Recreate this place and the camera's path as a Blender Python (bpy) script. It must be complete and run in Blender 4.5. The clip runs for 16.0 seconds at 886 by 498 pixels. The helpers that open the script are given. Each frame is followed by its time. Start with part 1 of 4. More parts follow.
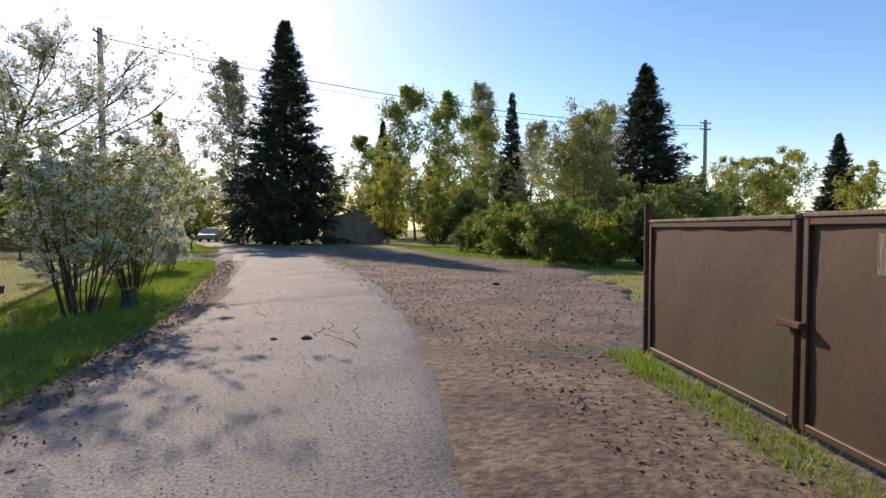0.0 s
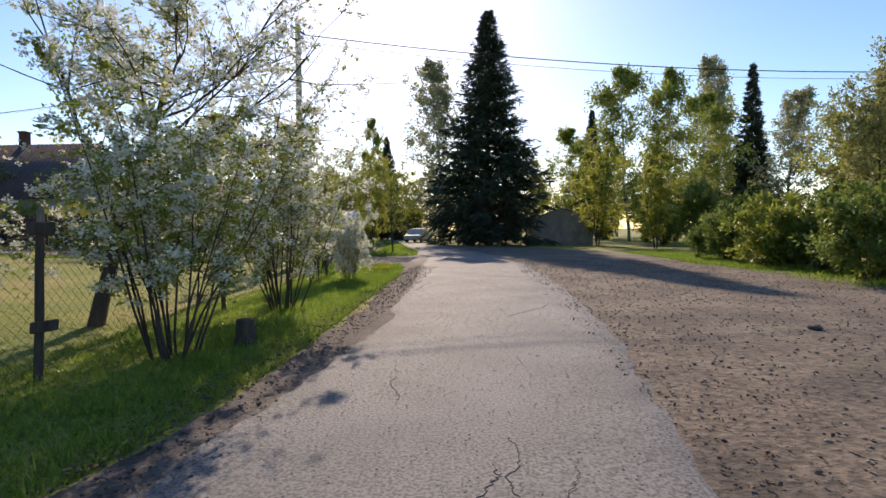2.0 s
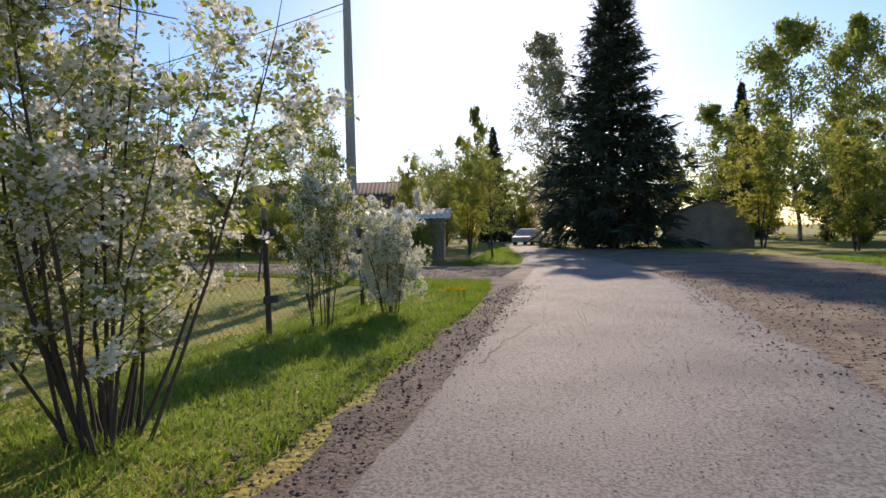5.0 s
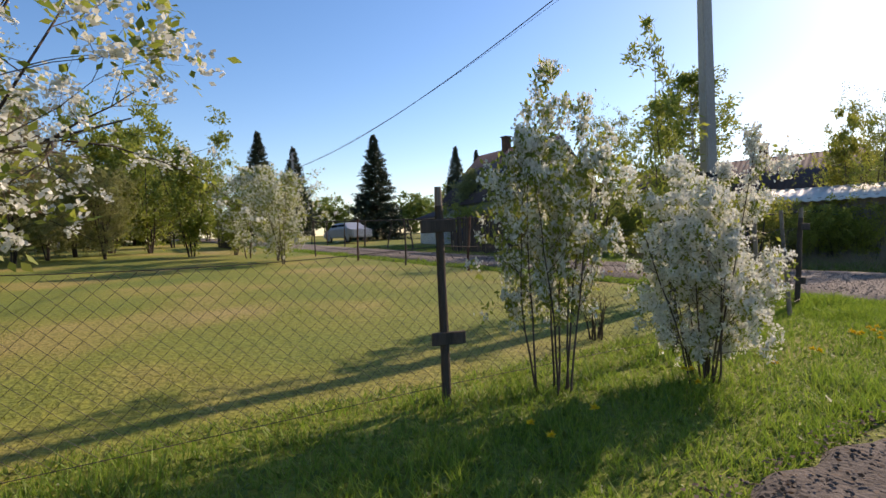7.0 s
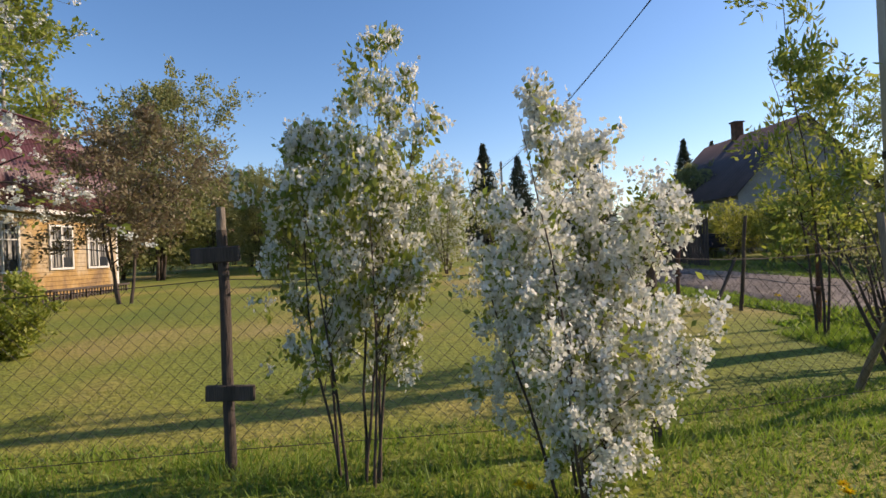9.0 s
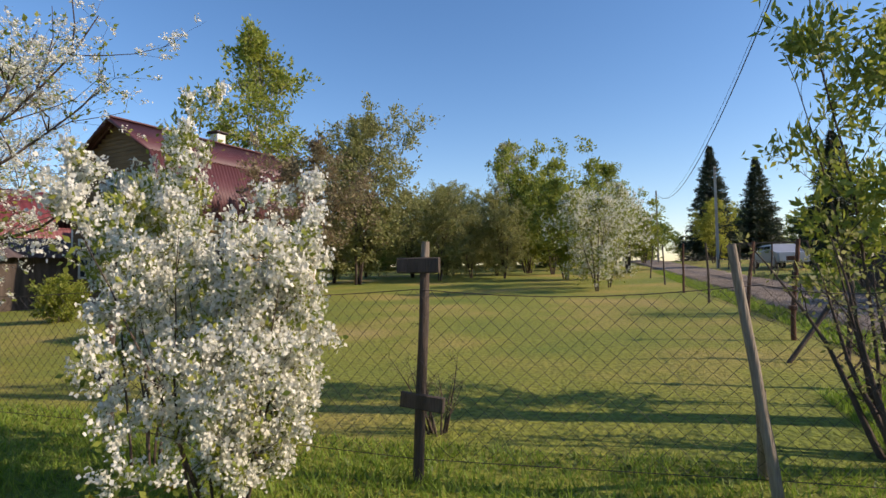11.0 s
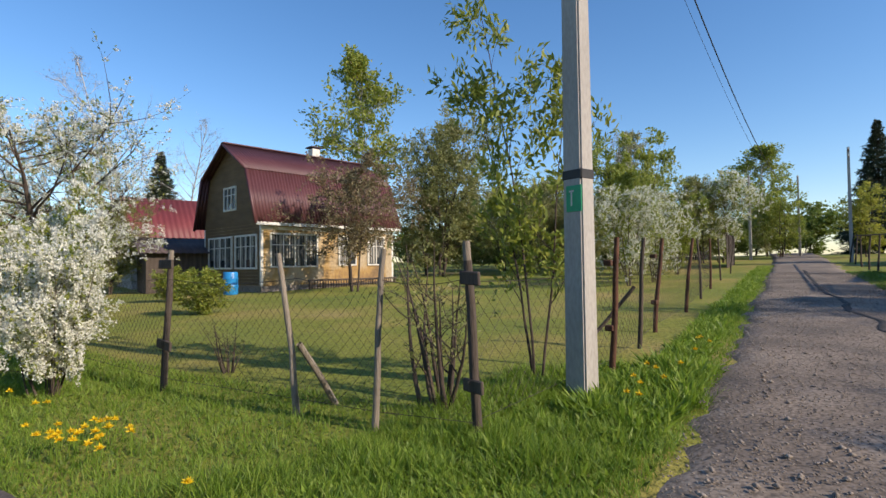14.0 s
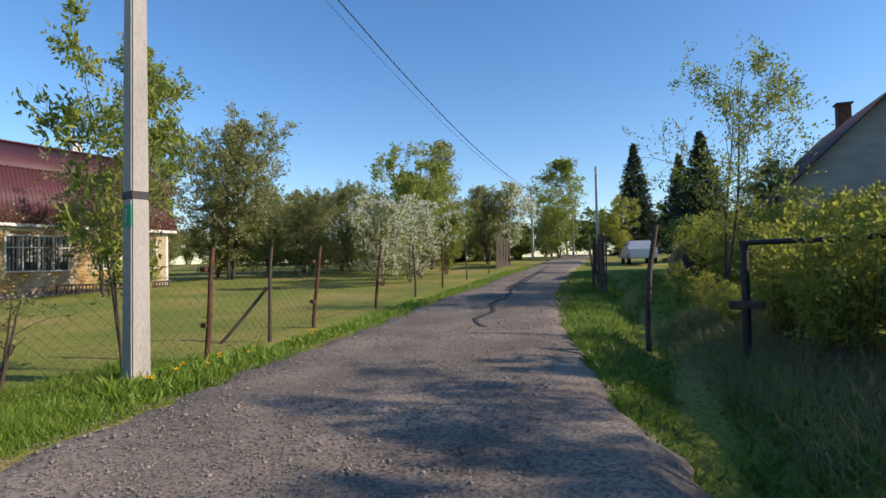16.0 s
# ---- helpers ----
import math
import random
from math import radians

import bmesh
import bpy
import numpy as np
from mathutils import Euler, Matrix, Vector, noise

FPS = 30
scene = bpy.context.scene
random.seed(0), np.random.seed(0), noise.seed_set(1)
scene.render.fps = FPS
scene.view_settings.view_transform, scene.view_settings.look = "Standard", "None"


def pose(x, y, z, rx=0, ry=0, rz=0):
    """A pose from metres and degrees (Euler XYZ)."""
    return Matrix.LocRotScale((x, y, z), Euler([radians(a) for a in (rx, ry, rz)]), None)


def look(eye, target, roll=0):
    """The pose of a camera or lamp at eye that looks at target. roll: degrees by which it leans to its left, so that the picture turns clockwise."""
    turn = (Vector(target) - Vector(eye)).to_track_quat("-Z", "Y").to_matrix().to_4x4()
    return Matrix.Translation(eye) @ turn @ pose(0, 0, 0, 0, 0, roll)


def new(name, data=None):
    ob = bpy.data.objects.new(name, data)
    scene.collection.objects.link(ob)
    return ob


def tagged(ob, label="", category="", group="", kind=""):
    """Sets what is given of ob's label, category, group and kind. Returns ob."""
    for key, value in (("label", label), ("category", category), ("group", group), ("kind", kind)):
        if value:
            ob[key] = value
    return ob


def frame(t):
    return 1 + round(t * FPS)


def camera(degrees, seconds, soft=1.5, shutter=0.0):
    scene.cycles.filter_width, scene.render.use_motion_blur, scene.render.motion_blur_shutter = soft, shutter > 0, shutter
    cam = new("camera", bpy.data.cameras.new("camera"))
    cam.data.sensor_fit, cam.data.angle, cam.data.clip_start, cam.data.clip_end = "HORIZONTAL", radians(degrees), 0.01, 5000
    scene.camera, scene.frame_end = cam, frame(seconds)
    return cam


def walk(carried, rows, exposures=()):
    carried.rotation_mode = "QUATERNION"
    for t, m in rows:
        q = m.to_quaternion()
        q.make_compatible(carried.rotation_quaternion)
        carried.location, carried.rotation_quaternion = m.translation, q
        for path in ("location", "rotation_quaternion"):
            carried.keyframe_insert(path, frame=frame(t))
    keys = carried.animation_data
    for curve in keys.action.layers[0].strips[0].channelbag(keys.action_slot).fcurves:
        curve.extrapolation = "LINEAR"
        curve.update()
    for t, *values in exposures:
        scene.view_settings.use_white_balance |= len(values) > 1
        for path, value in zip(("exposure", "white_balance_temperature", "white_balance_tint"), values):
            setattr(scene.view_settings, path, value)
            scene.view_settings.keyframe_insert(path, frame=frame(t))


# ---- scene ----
cam = camera(79.16, 16.0)
# seconds, x, y, z, yaw, pitch, roll
PATH = [
    (0.0, 1.221, -24.454, 1.347, -17.68, -2.14, 0.02),
    (0.5, 1.412, -23.449, 1.343, -6.99, -2.30, 0.25),
    (1.0, 1.569, -22.412, 1.362, -0.86, -2.18, 0.27),
    (1.5, 1.666, -21.359, 1.390, 1.98, -2.18, 0.32),
    (2.0, 1.759, -20.331, 1.407, 3.93, -2.13, 0.40),
    (2.5, 1.893, -19.333, 1.396, 4.25, -2.15, 0.47),
    (3.0, 2.010, -18.369, 1.386, 4.47, -2.13, 0.56),
    (3.2, 2.024, -17.932, 1.384, 4.51, -2.03, 0.59),
    (5.3, 1.403, -13.147, 1.392, 22.71, -1.77, 1.30),
    (5.5, 1.330, -12.715, 1.388, 27.96, -1.98, 1.10),
    (6.0, 1.203, -11.591, 1.382, 37.36, -1.72, 1.31),
    (6.5, 1.050, -10.599, 1.372, 49.36, -1.50, 1.78),
    (7.0, 0.924, -9.642, 1.363, 58.68, -1.37, 2.24),
    (7.5, 0.832, -8.770, 1.365, 65.60, -1.18, 2.20),
    (8.0, 0.770, -7.890, 1.376, 71.20, -0.87, 2.27),
    (8.5, 0.850, -7.010, 1.392, 79.00, -0.25, 2.85),
    (9.0, 0.870, -6.090, 1.392, 85.30, 0.35, 2.80),
    (9.5, 0.800, -5.330, 1.360, 87.75, 0.70, 2.50),
    (9.7, 0.765, -4.960, 1.375, 88.90, 0.80, 2.50),
    (11.8, 0.481, -1.479, 1.413, 123.80, 1.90, 1.05),
    (12.0, 0.463, -1.135, 1.405, 125.67, 1.64, 1.36),
    (12.5, 0.400, -0.308, 1.387, 127.30, 1.86, 0.96),
    (13.0, 0.313, 0.562, 1.389, 127.82, 1.87, 0.94),
    (13.5, 0.236, 1.387, 1.391, 128.20, 1.77, 0.76),
    (14.0, 0.124, 2.263, 1.399, 127.58, 1.73, 0.70),
    (14.5, 0.005, 3.112, 1.403, 125.38, 1.70, 0.74),
    (15.0, -0.163, 4.013, 1.409, 121.98, 1.69, 1.04),
    (15.5, -0.311, 4.937, 1.415, 117.44, 1.55, 1.05),
    (16.0, -0.443, 5.872, 1.427, 111.56, 1.54, 1.05),
]
walk(cam, [(t, pose(x, y, z, 90 + p, r, w)) for t, x, y, z, w, p, r in PATH],
     exposures=[(0.0, 0.48, 7300, 22), (5.5, 0.48, 7300, 23), (9.0, 0.5, 7350, 24), (12.5, 0.46, 6950, 19), (16.0, 0.48, 6650, 16)])

# ---- world and sun ----
SUN_YAW, SUN_UP = 8.4, 29.0
world = bpy.data.worlds.new("sky")
world.use_nodes = True
scene.world = world
wn, wl = world.node_tree.nodes, world.node_tree.links
sky = wn.new("ShaderNodeTexSky")
sky.sky_type, sky.sun_disc = "NISHITA", False
sky.sun_elevation, sky.sun_rotation = radians(SUN_UP), radians(-SUN_YAW)
sky.air_density, sky.dust_density, sky.ozone_density = 1.0, 0.35, 3.0
tone = wn.new("ShaderNodeHueSaturation")
tone.inputs["Saturation"].default_value = 1.22
wl.new(sky.outputs[0], tone.inputs["Color"])
wl.new(tone.outputs[0], wn["Background"].inputs[0])
wn["Background"].inputs[1].default_value = 0.14
sun = new("sun", bpy.data.lights.new("sun", "SUN"))
sun.data.energy, sun.data.angle, sun.data.color = 4.0, radians(0.6), (1.0, 0.9, 0.74)
toward = Vector((-math.sin(radians(SUN_YAW)), math.cos(radians(SUN_YAW)), math.tan(radians(SUN_UP))))
sun.matrix_world = look(toward * 60, (0, 0, 0))


# ---- materials ----
def shader(name):
    m = bpy.data.materials.new(name)
    m.use_nodes = True
    return m, m.node_tree.nodes, m.node_tree.links, m.node_tree.nodes["Principled BSDF"]


def noise_at(n, l, scale, detail=4.0, stretch=(1, 1, 1), space="Object"):
    co, mp, tx = n.new("ShaderNodeTexCoord"), n.new("ShaderNodeMapping"), n.new("ShaderNodeTexNoise")
    mp.inputs["Scale"].default_value = stretch
    tx.inputs["Scale"].default_value, tx.inputs["Detail"].default_value = scale, detail
    l.new(co.outputs[space], mp.inputs[0])
    l.new(mp.outputs[0], tx.inputs["Vector"])
    return tx.outputs["Fac"]


def ramp(n, l, fac, stops):
    r = n.new("ShaderNodeValToRGB")
    while len(r.color_ramp.elements) < len(stops):
        r.color_ramp.elements.new(0.5)
    for e, (at, c) in zip(r.color_ramp.elements, stops):
        e.position, e.color = at, (*c, 1)
    l.new(fac, r.inputs[0])
    return r.outputs[0]


def mix(n, l, kind, fac, a, b):
    m = n.new("ShaderNodeMix")
    m.data_type, m.blend_type = "RGBA", kind
    if isinstance(fac, float):
        m.inputs["Factor"].default_value = fac
    else:
        l.new(fac, m.inputs["Factor"])
    l.new(a, m.inputs["A"])
    l.new(b, m.inputs["B"])
    return m.outputs["Result"]


def surface(name, coarse, fine, big=0.5, small=20.0, rough=0.85, bump=0.3, metal=0.0, stretch=(1, 1, 1), blend=0.7, depth=0.02):
    """Colours of the broad patches and of the fine grain, with relief from the grain."""
    m, n, l, b = shader(name)
    a = ramp(n, l, noise_at(n, l, big, 5.0, stretch), coarse)
    f = noise_at(n, l, small, 6.0, stretch)
    c = ramp(n, l, f, fine)
    l.new(mix(n, l, "MULTIPLY", blend, a, c), b.inputs["Base Color"])
    b.inputs["Roughness"].default_value, b.inputs["Metallic"].default_value = rough, metal
    bp = n.new("ShaderNodeBump")
    bp.inputs["Strength"].default_value, bp.inputs["Distance"].default_value = bump, depth
    l.new(f, bp.inputs["Height"])
    l.new(bp.outputs[0], b.inputs["Normal"])
    return m


def leafy(name, colours, through_light=0.45, rough=0.55):
    """Thin leaves that let light through, each of its own shade."""
    m, n, l, b = shader(name)
    g = n.new("ShaderNodeNewGeometry")
    c = ramp(n, l, g.outputs["Random Per Island"], [(i / max(1, len(colours) - 1), k) for i, k in enumerate(colours)])
    l.new(c, b.inputs["Base Color"])
    b.inputs["Roughness"].default_value = rough
    t, mx = n.new("ShaderNodeBsdfTranslucent"), n.new("ShaderNodeMixShader")
    l.new(c, t.inputs[0])
    mx.inputs[0].default_value = through_light
    l.new(b.outputs[0], mx.inputs[1])
    l.new(t.outputs[0], mx.inputs[2])
    l.new(mx.outputs[0], n["Material Output"].inputs[0])
    return m


W = (1, 1, 1)
GREY = [(0.3, (0.62, 0.62, 0.62)), (0.7, W)]
M = {
    "lawn": surface("lawn_turf", [(0.3, (0.15, 0.2, 0.018)), (0.5, (0.23, 0.24, 0.026)), (0.62, (0.33, 0.27, 0.06)), (0.72, (0.4, 0.3, 0.1))], [(0.35, (0.35, 0.4, 0.25)), (0.6, W)], 0.3, 16, 0.95, 1.0, depth=0.04),
    "verge": surface("verge_soil", [(0.35, (0.07, 0.09, 0.02)), (0.65, (0.13, 0.14, 0.035))], GREY, 0.8, 30, 0.95, 0.6),
    "asphalt": surface("worn_asphalt", [(0.3, (0.14, 0.137, 0.132)), (0.5, (0.19, 0.185, 0.176)), (0.7, (0.225, 0.217, 0.205))], [(0.4, (0.25, 0.25, 0.25)), (0.5, (0.7, 0.7, 0.7)), (0.6, (1, 1, 1))], 0.9, 46, 0.85, 0.35, blend=0.8, depth=0.01),
    "gravel": surface("packed_gravel", [(0.35, (0.17, 0.138, 0.11)), (0.5, (0.25, 0.2, 0.155)), (0.65, (0.33, 0.27, 0.21))], [(0.36, (0.22, 0.21, 0.2)), (0.5, (0.7, 0.68, 0.66)), (0.64, W)], 0.9, 30, 0.95, 0.3, blend=0.8, depth=0.016),
    "dirt": surface("trodden_dirt", [(0.35, (0.095, 0.073, 0.055)), (0.52, (0.175, 0.133, 0.095)), (0.66, (0.21, 0.17, 0.12))], [(0.38, (0.25, 0.24, 0.22)), (0.6, W)], 0.8, 14, 0.95, 0.9, depth=0.03),
    "litter": surface("leaf_litter", [(0.3, (0.085, 0.068, 0.057)), (0.7, (0.18, 0.145, 0.12))], [(0.3, (0.3, 0.3, 0.3)), (0.7, W)], 2.0, 30, 0.95, 0.9),
    "concrete": surface("aged_concrete", [(0.3, (0.36, 0.335, 0.3)), (0.7, (0.5, 0.47, 0.42))], [(0.3, (0.7, 0.7, 0.7)), (0.7, W)], 1.2, 40, 0.85, 0.25, stretch=(1, 1, 0.35), depth=0.006),
    "bark": surface("dark_bark", [(0.3, (0.05, 0.036, 0.028)), (0.7, (0.12, 0.088, 0.066))], GREY, 3, 30, 0.95, 0.8, stretch=(1, 1, 0.25)),
    "birchbark": surface("birch_bark", [(0.4, (0.1, 0.09, 0.08)), (0.52, (0.5, 0.48, 0.44))], GREY, 3, 20, 0.8, 0.4, stretch=(0.6, 0.6, 2.5)),
    "oldwood": surface("weathered_wood", [(0.3, (0.055, 0.042, 0.033)), (0.7, (0.13, 0.1, 0.08))], [(0.3, (0.5, 0.48, 0.46)), (0.7, W)], 2, 24, 0.92, 0.6, stretch=(4, 4, 0.35)),
    "greywood": surface("silvered_wood", [(0.3, (0.2, 0.165, 0.125)), (0.7, (0.34, 0.29, 0.23))], [(0.3, (0.5, 0.48, 0.46)), (0.7, W)], 2, 24, 0.92, 0.6, stretch=(4, 4, 0.35)),
    "rust": surface("rusty_iron", [(0.3, (0.09, 0.045, 0.03)), (0.7, (0.19, 0.085, 0.05))], GREY, 4, 45, 0.85, 0.5, 0.3),
    "gate": surface("red_oxide_steel", [(0.3, (0.075, 0.04, 0.027)), (0.55, (0.1, 0.056, 0.036)), (0.68, (0.075, 0.066, 0.034))], [(0.3, (0.75, 0.73, 0.7)), (0.7, W)], 0.9, 14, 0.6, 0.12, 0.1),
    "wire": surface("dull_wire", [(0.3, (0.05, 0.045, 0.04)), (0.7, (0.14, 0.11, 0.09))], GREY, 4, 40, 0.6, 0.1, 0.6),
    "cable": surface("black_cable", [(0.3, (0.012, 0.012, 0.013)), (0.7, (0.025, 0.025, 0.026))], GREY, 4, 40, 0.6, 0.1),
    "roof": surface("burgundy_sheet", [(0.3, (0.085, 0.028, 0.03)), (0.7, (0.115, 0.04, 0.042))], [(0.3, (0.8, 0.8, 0.8)), (0.7, W)], 0.6, 14, 0.5, 0.08),
    "redroof": surface("red_sheet", [(0.3, (0.17, 0.033, 0.035)), (0.7, (0.22, 0.048, 0.048))], GREY, 0.6, 14, 0.55, 0.08),
    "siding": surface("yellow_paint", [(0.34, (0.25, 0.16, 0.08)), (0.46, (0.46, 0.29, 0.1)), (0.6, (0.5, 0.4, 0.26))], [(0.3, (0.6, 0.55, 0.5)), (0.7, W)], 1.2, 10, 0.8, 0.3, stretch=(1, 1, 0.6)),
    "gable": surface("brown_stain", [(0.3, (0.13, 0.075, 0.03)), (0.7, (0.2, 0.12, 0.05))], GREY, 1.0, 12, 0.8, 0.3, stretch=(1, 1, 3)),
    "plinth": surface("grey_plinth", [(0.3, (0.2, 0.17, 0.14)), (0.7, (0.34, 0.28, 0.22))], GREY, 1.5, 14, 0.9, 0.4),
    "white": surface("chalky_white", [(0.3, (0.58, 0.56, 0.5)), (0.7, (0.74, 0.72, 0.66))], [(0.3, (0.82, 0.81, 0.8)), (0.7, W)], 2, 20, 0.7, 0.15),
    "curtain": surface("old_curtain", [(0.42, (0.08, 0.08, 0.075)), (0.58, (0.4, 0.38, 0.33))], GREY, 5, 14, 0.9, 0.1, stretch=(1, 1, 0.12)),
    "blue": surface("blue_plastic", [(0.3, (0.01, 0.22, 0.55)), (0.7, (0.02, 0.28, 0.64))], [(0.3, (0.85, 0.85, 0.85)), (0.7, W)], 2, 20, 0.4, 0.05),
    "green": surface("green_plate", [(0.3, (0.0, 0.28, 0.12)), (0.7, (0.01, 0.36, 0.16))], [(0.3, (0.85, 0.85, 0.85)), (0.7, W)], 8, 30, 0.6, 0.05),
    "silver": surface("silver_paint", [(0.3, (0.42, 0.44, 0.46)), (0.7, (0.5, 0.52, 0.54))], [(0.3, (0.9, 0.9, 0.9)), (0.7, W)], 1, 20, 0.35, 0.02, 0.4),
    "rubber": surface("tyre_rubber", [(0.3, (0.012, 0.012, 0.012)), (0.7, (0.025, 0.025, 0.025))], GREY, 4, 40, 0.85, 0.2),
    "navy": surface("navy_paint", [(0.3, (0.012, 0.02, 0.05)), (0.7, (0.02, 0.03, 0.07))], GREY, 1, 20, 0.35, 0.02, 0.3),
    "greyhouse": surface("grey_boards", [(0.3, (0.33, 0.32, 0.3)), (0.7, (0.43, 0.42, 0.39))], GREY, 1, 12, 0.85, 0.2, stretch=(1, 1, 3)),
    "darkroof": surface("dark_roofing", [(0.3, (0.07, 0.05, 0.05)), (0.7, (0.11, 0.08, 0.08))], GREY, 1, 12, 0.85, 0.2),
    "stone": surface("field_stone", [(0.3, (0.18, 0.148, 0.12)), (0.7, (0.36, 0.31, 0.26))], GREY, 6, 40, 0.9, 0.3),
    "tar": surface("tar_patch", [(0.3, (0.02, 0.018, 0.017)), (0.7, (0.05, 0.045, 0.04))], GREY, 3, 40, 0.9, 0.3),
    "l_fresh": leafy("fresh_leaf", [(0.16, 0.22, 0.035), (0.27, 0.32, 0.05), (0.37, 0.38, 0.07)], 0.5),
    "l_yellow": leafy("spring_leaf", [(0.24, 0.27, 0.04), (0.34, 0.36, 0.06), (0.44, 0.42, 0.09)], 0.58),
    "l_dark": leafy("deep_leaf", [(0.1, 0.16, 0.03), (0.16, 0.22, 0.045), (0.23, 0.28, 0.06)]),
    "l_olive": leafy("olive_bud", [(0.2, 0.23, 0.07), (0.29, 0.3, 0.1), (0.37, 0.36, 0.16)], 0.5),
    "l_pale": leafy("pale_birch_leaf", [(0.24, 0.26, 0.12), (0.32, 0.33, 0.16), (0.38, 0.37, 0.2)]),
    "l_red": leafy("reddish_bud", [(0.18, 0.12, 0.075), (0.25, 0.2, 0.1), (0.28, 0.25, 0.13)]),
    "needle": leafy("spruce_needle", [(0.025, 0.04, 0.02), (0.042, 0.062, 0.03), (0.065, 0.085, 0.04)], 0.15),
    "petal": leafy("white_petal", [(0.66, 0.66, 0.56), (0.78, 0.78, 0.68), (0.84, 0.83, 0.76)], 0.4),
    "grass": leafy("grass_blade", [(0.12, 0.21, 0.02), (0.21, 0.33, 0.035), (0.31, 0.4, 0.06)], 0.5),
    "drygrass": leafy("lawn_blade", [(0.15, 0.19, 0.025), (0.22, 0.24, 0.035), (0.31, 0.28, 0.08)]),
    "straw": leafy("dead_stalk", [(0.2, 0.15, 0.08), (0.3, 0.23, 0.13)], 0.2),
    "brownleaf": leafy("fallen_leaf", [(0.07, 0.045, 0.03), (0.15, 0.1, 0.065), (0.2, 0.15, 0.105)], 0.1, 0.95),
    "dandelion": leafy("dandelion_petal", [(0.75, 0.5, 0.01), (0.85, 0.62, 0.02)], 0.2),
}
gm, gn, gl, gb = shader("window_glass")
gb.inputs["Base Color"].default_value = (0.03, 0.035, 0.04, 1)
gb.inputs["Roughness"].default_value = 0.05
M["glass"] = gm


# ---- building blocks ----
def solid(name, verts, faces, material, parent=None, label="", smooth=False):
    """One mesh object from arrays of corners and of equal-sided faces (or a list of them)."""
    me = bpy.data.meshes.new(name)
    if isinstance(faces, np.ndarray):
        k = faces.shape[1]
        me.vertices.add(len(verts))
        me.vertices.foreach_set("co", np.asarray(verts, dtype=np.float32).ravel())
        me.loops.add(faces.size)
        me.loops.foreach_set("vertex_index", faces.astype(np.int32).ravel())
        me.polygons.add(len(faces))
        me.polygons.foreach_set("loop_start", np.arange(0, faces.size, k, dtype=np.int32))
        me.update(calc_edges=True)
    else:
        me.from_pydata([tuple(v) for v in verts], [], faces)
    if smooth:
        me.polygons.foreach_set("use_smooth", np.ones(len(me.polygons), dtype=bool))
    me.materials.append(M[material])
    ob = new(name, me)
    if parent:
        ob.parent = parent
    if label:
        tagged(ob, label)
    return ob


def part(name, bm, material, parent=None, label="", smooth=False):
    me = bpy.data.meshes.new(name)
    bmesh.ops.recalc_face_normals(bm, faces=bm.faces)
    bm.to_mesh(me)
    bm.free()
    if smooth:
        me.polygons.foreach_set("use_smooth", np.ones(len(me.polygons), dtype=bool))
    me.materials.append(M[material])
    ob = new(name, me)
    if parent:
        ob.parent = parent
    if label:
        tagged(ob, label)
    return ob


def slab(bm, x0, y0, z0, x1, y1, z1, bevel=0.0, m=None):
    """A box between two corners, with softened edges."""
    r = bmesh.ops.create_cube(bm, size=1)
    vs = r["verts"]
    for v in vs:
        v.co = Vector(((x0 + x1) / 2 + v.co.x * (x1 - x0), (y0 + y1) / 2 + v.co.y * (y1 - y0), (z0 + z1) / 2 + v.co.z * (z1 - z0)))
        if m:
            v.co = m @ v.co
    if bevel:
        es = {e for v in vs for e in v.link_edges}
        bmesh.ops.bevel(bm, geom=list(es), offset=bevel, segments=1, affect="EDGES")
    return bm


def box(*a, bevel=0.0, m=None):
    return slab(bmesh.new(), *a, bevel=bevel, m=m)


class Wood:
    """Gathers tapered round members into one mesh."""

    def __init__(self):
        self.v, self.f, self.n = [], [], 0

    def tube(self, pts, r0, r1, sides=5, cap=False):
        pts = np.asarray(pts, dtype=float)
        d = np.gradient(pts, axis=0)
        d /= np.linalg.norm(d, axis=1)[:, None] + 1e-9
        ref = np.where(np.abs(d[:, 2:3]) > 0.8, np.array([[1.0, 0, 0]]), np.array([[0, 0, 1.0]]))
        u = np.cross(d, ref)
        u /= np.linalg.norm(u, axis=1)[:, None] + 1e-9
        w = np.cross(d, u)
        r = np.linspace(r0, r1, len(pts))[:, None, None]
        a = np.arange(sides) * 2 * np.pi / sides
        ring = pts[:, None, :] + r * (np.cos(a)[None, :, None] * u[:, None, :] + np.sin(a)[None, :, None] * w[:, None, :])
        self.v.append(ring.reshape(-1, 3))
        i, j = np.meshgrid(np.arange(len(pts) - 1), np.arange(sides), indexing="ij")
        k = (j + 1) % sides
        self.f.append((np.stack([i * sides + j, i * sides + k, (i + 1) * sides + k, (i + 1) * sides + j], -1).reshape(-1, 4) + self.n))
        if cap and sides == 4:
            e = self.n + (len(pts) - 1) * sides
            self.f.append(np.array([[e, e + 1, e + 2, e + 3], [self.n + 3, self.n + 2, self.n + 1, self.n]]))
        self.n += len(pts) * sides

    def make(self, name, material, parent=None, label="", smooth=True):
        return solid(name, np.concatenate(self.v), np.concatenate(self.f), material, parent, label, smooth)


def unit(a):
    return a / (np.linalg.norm(a, axis=-1, keepdims=True) + 1e-9)


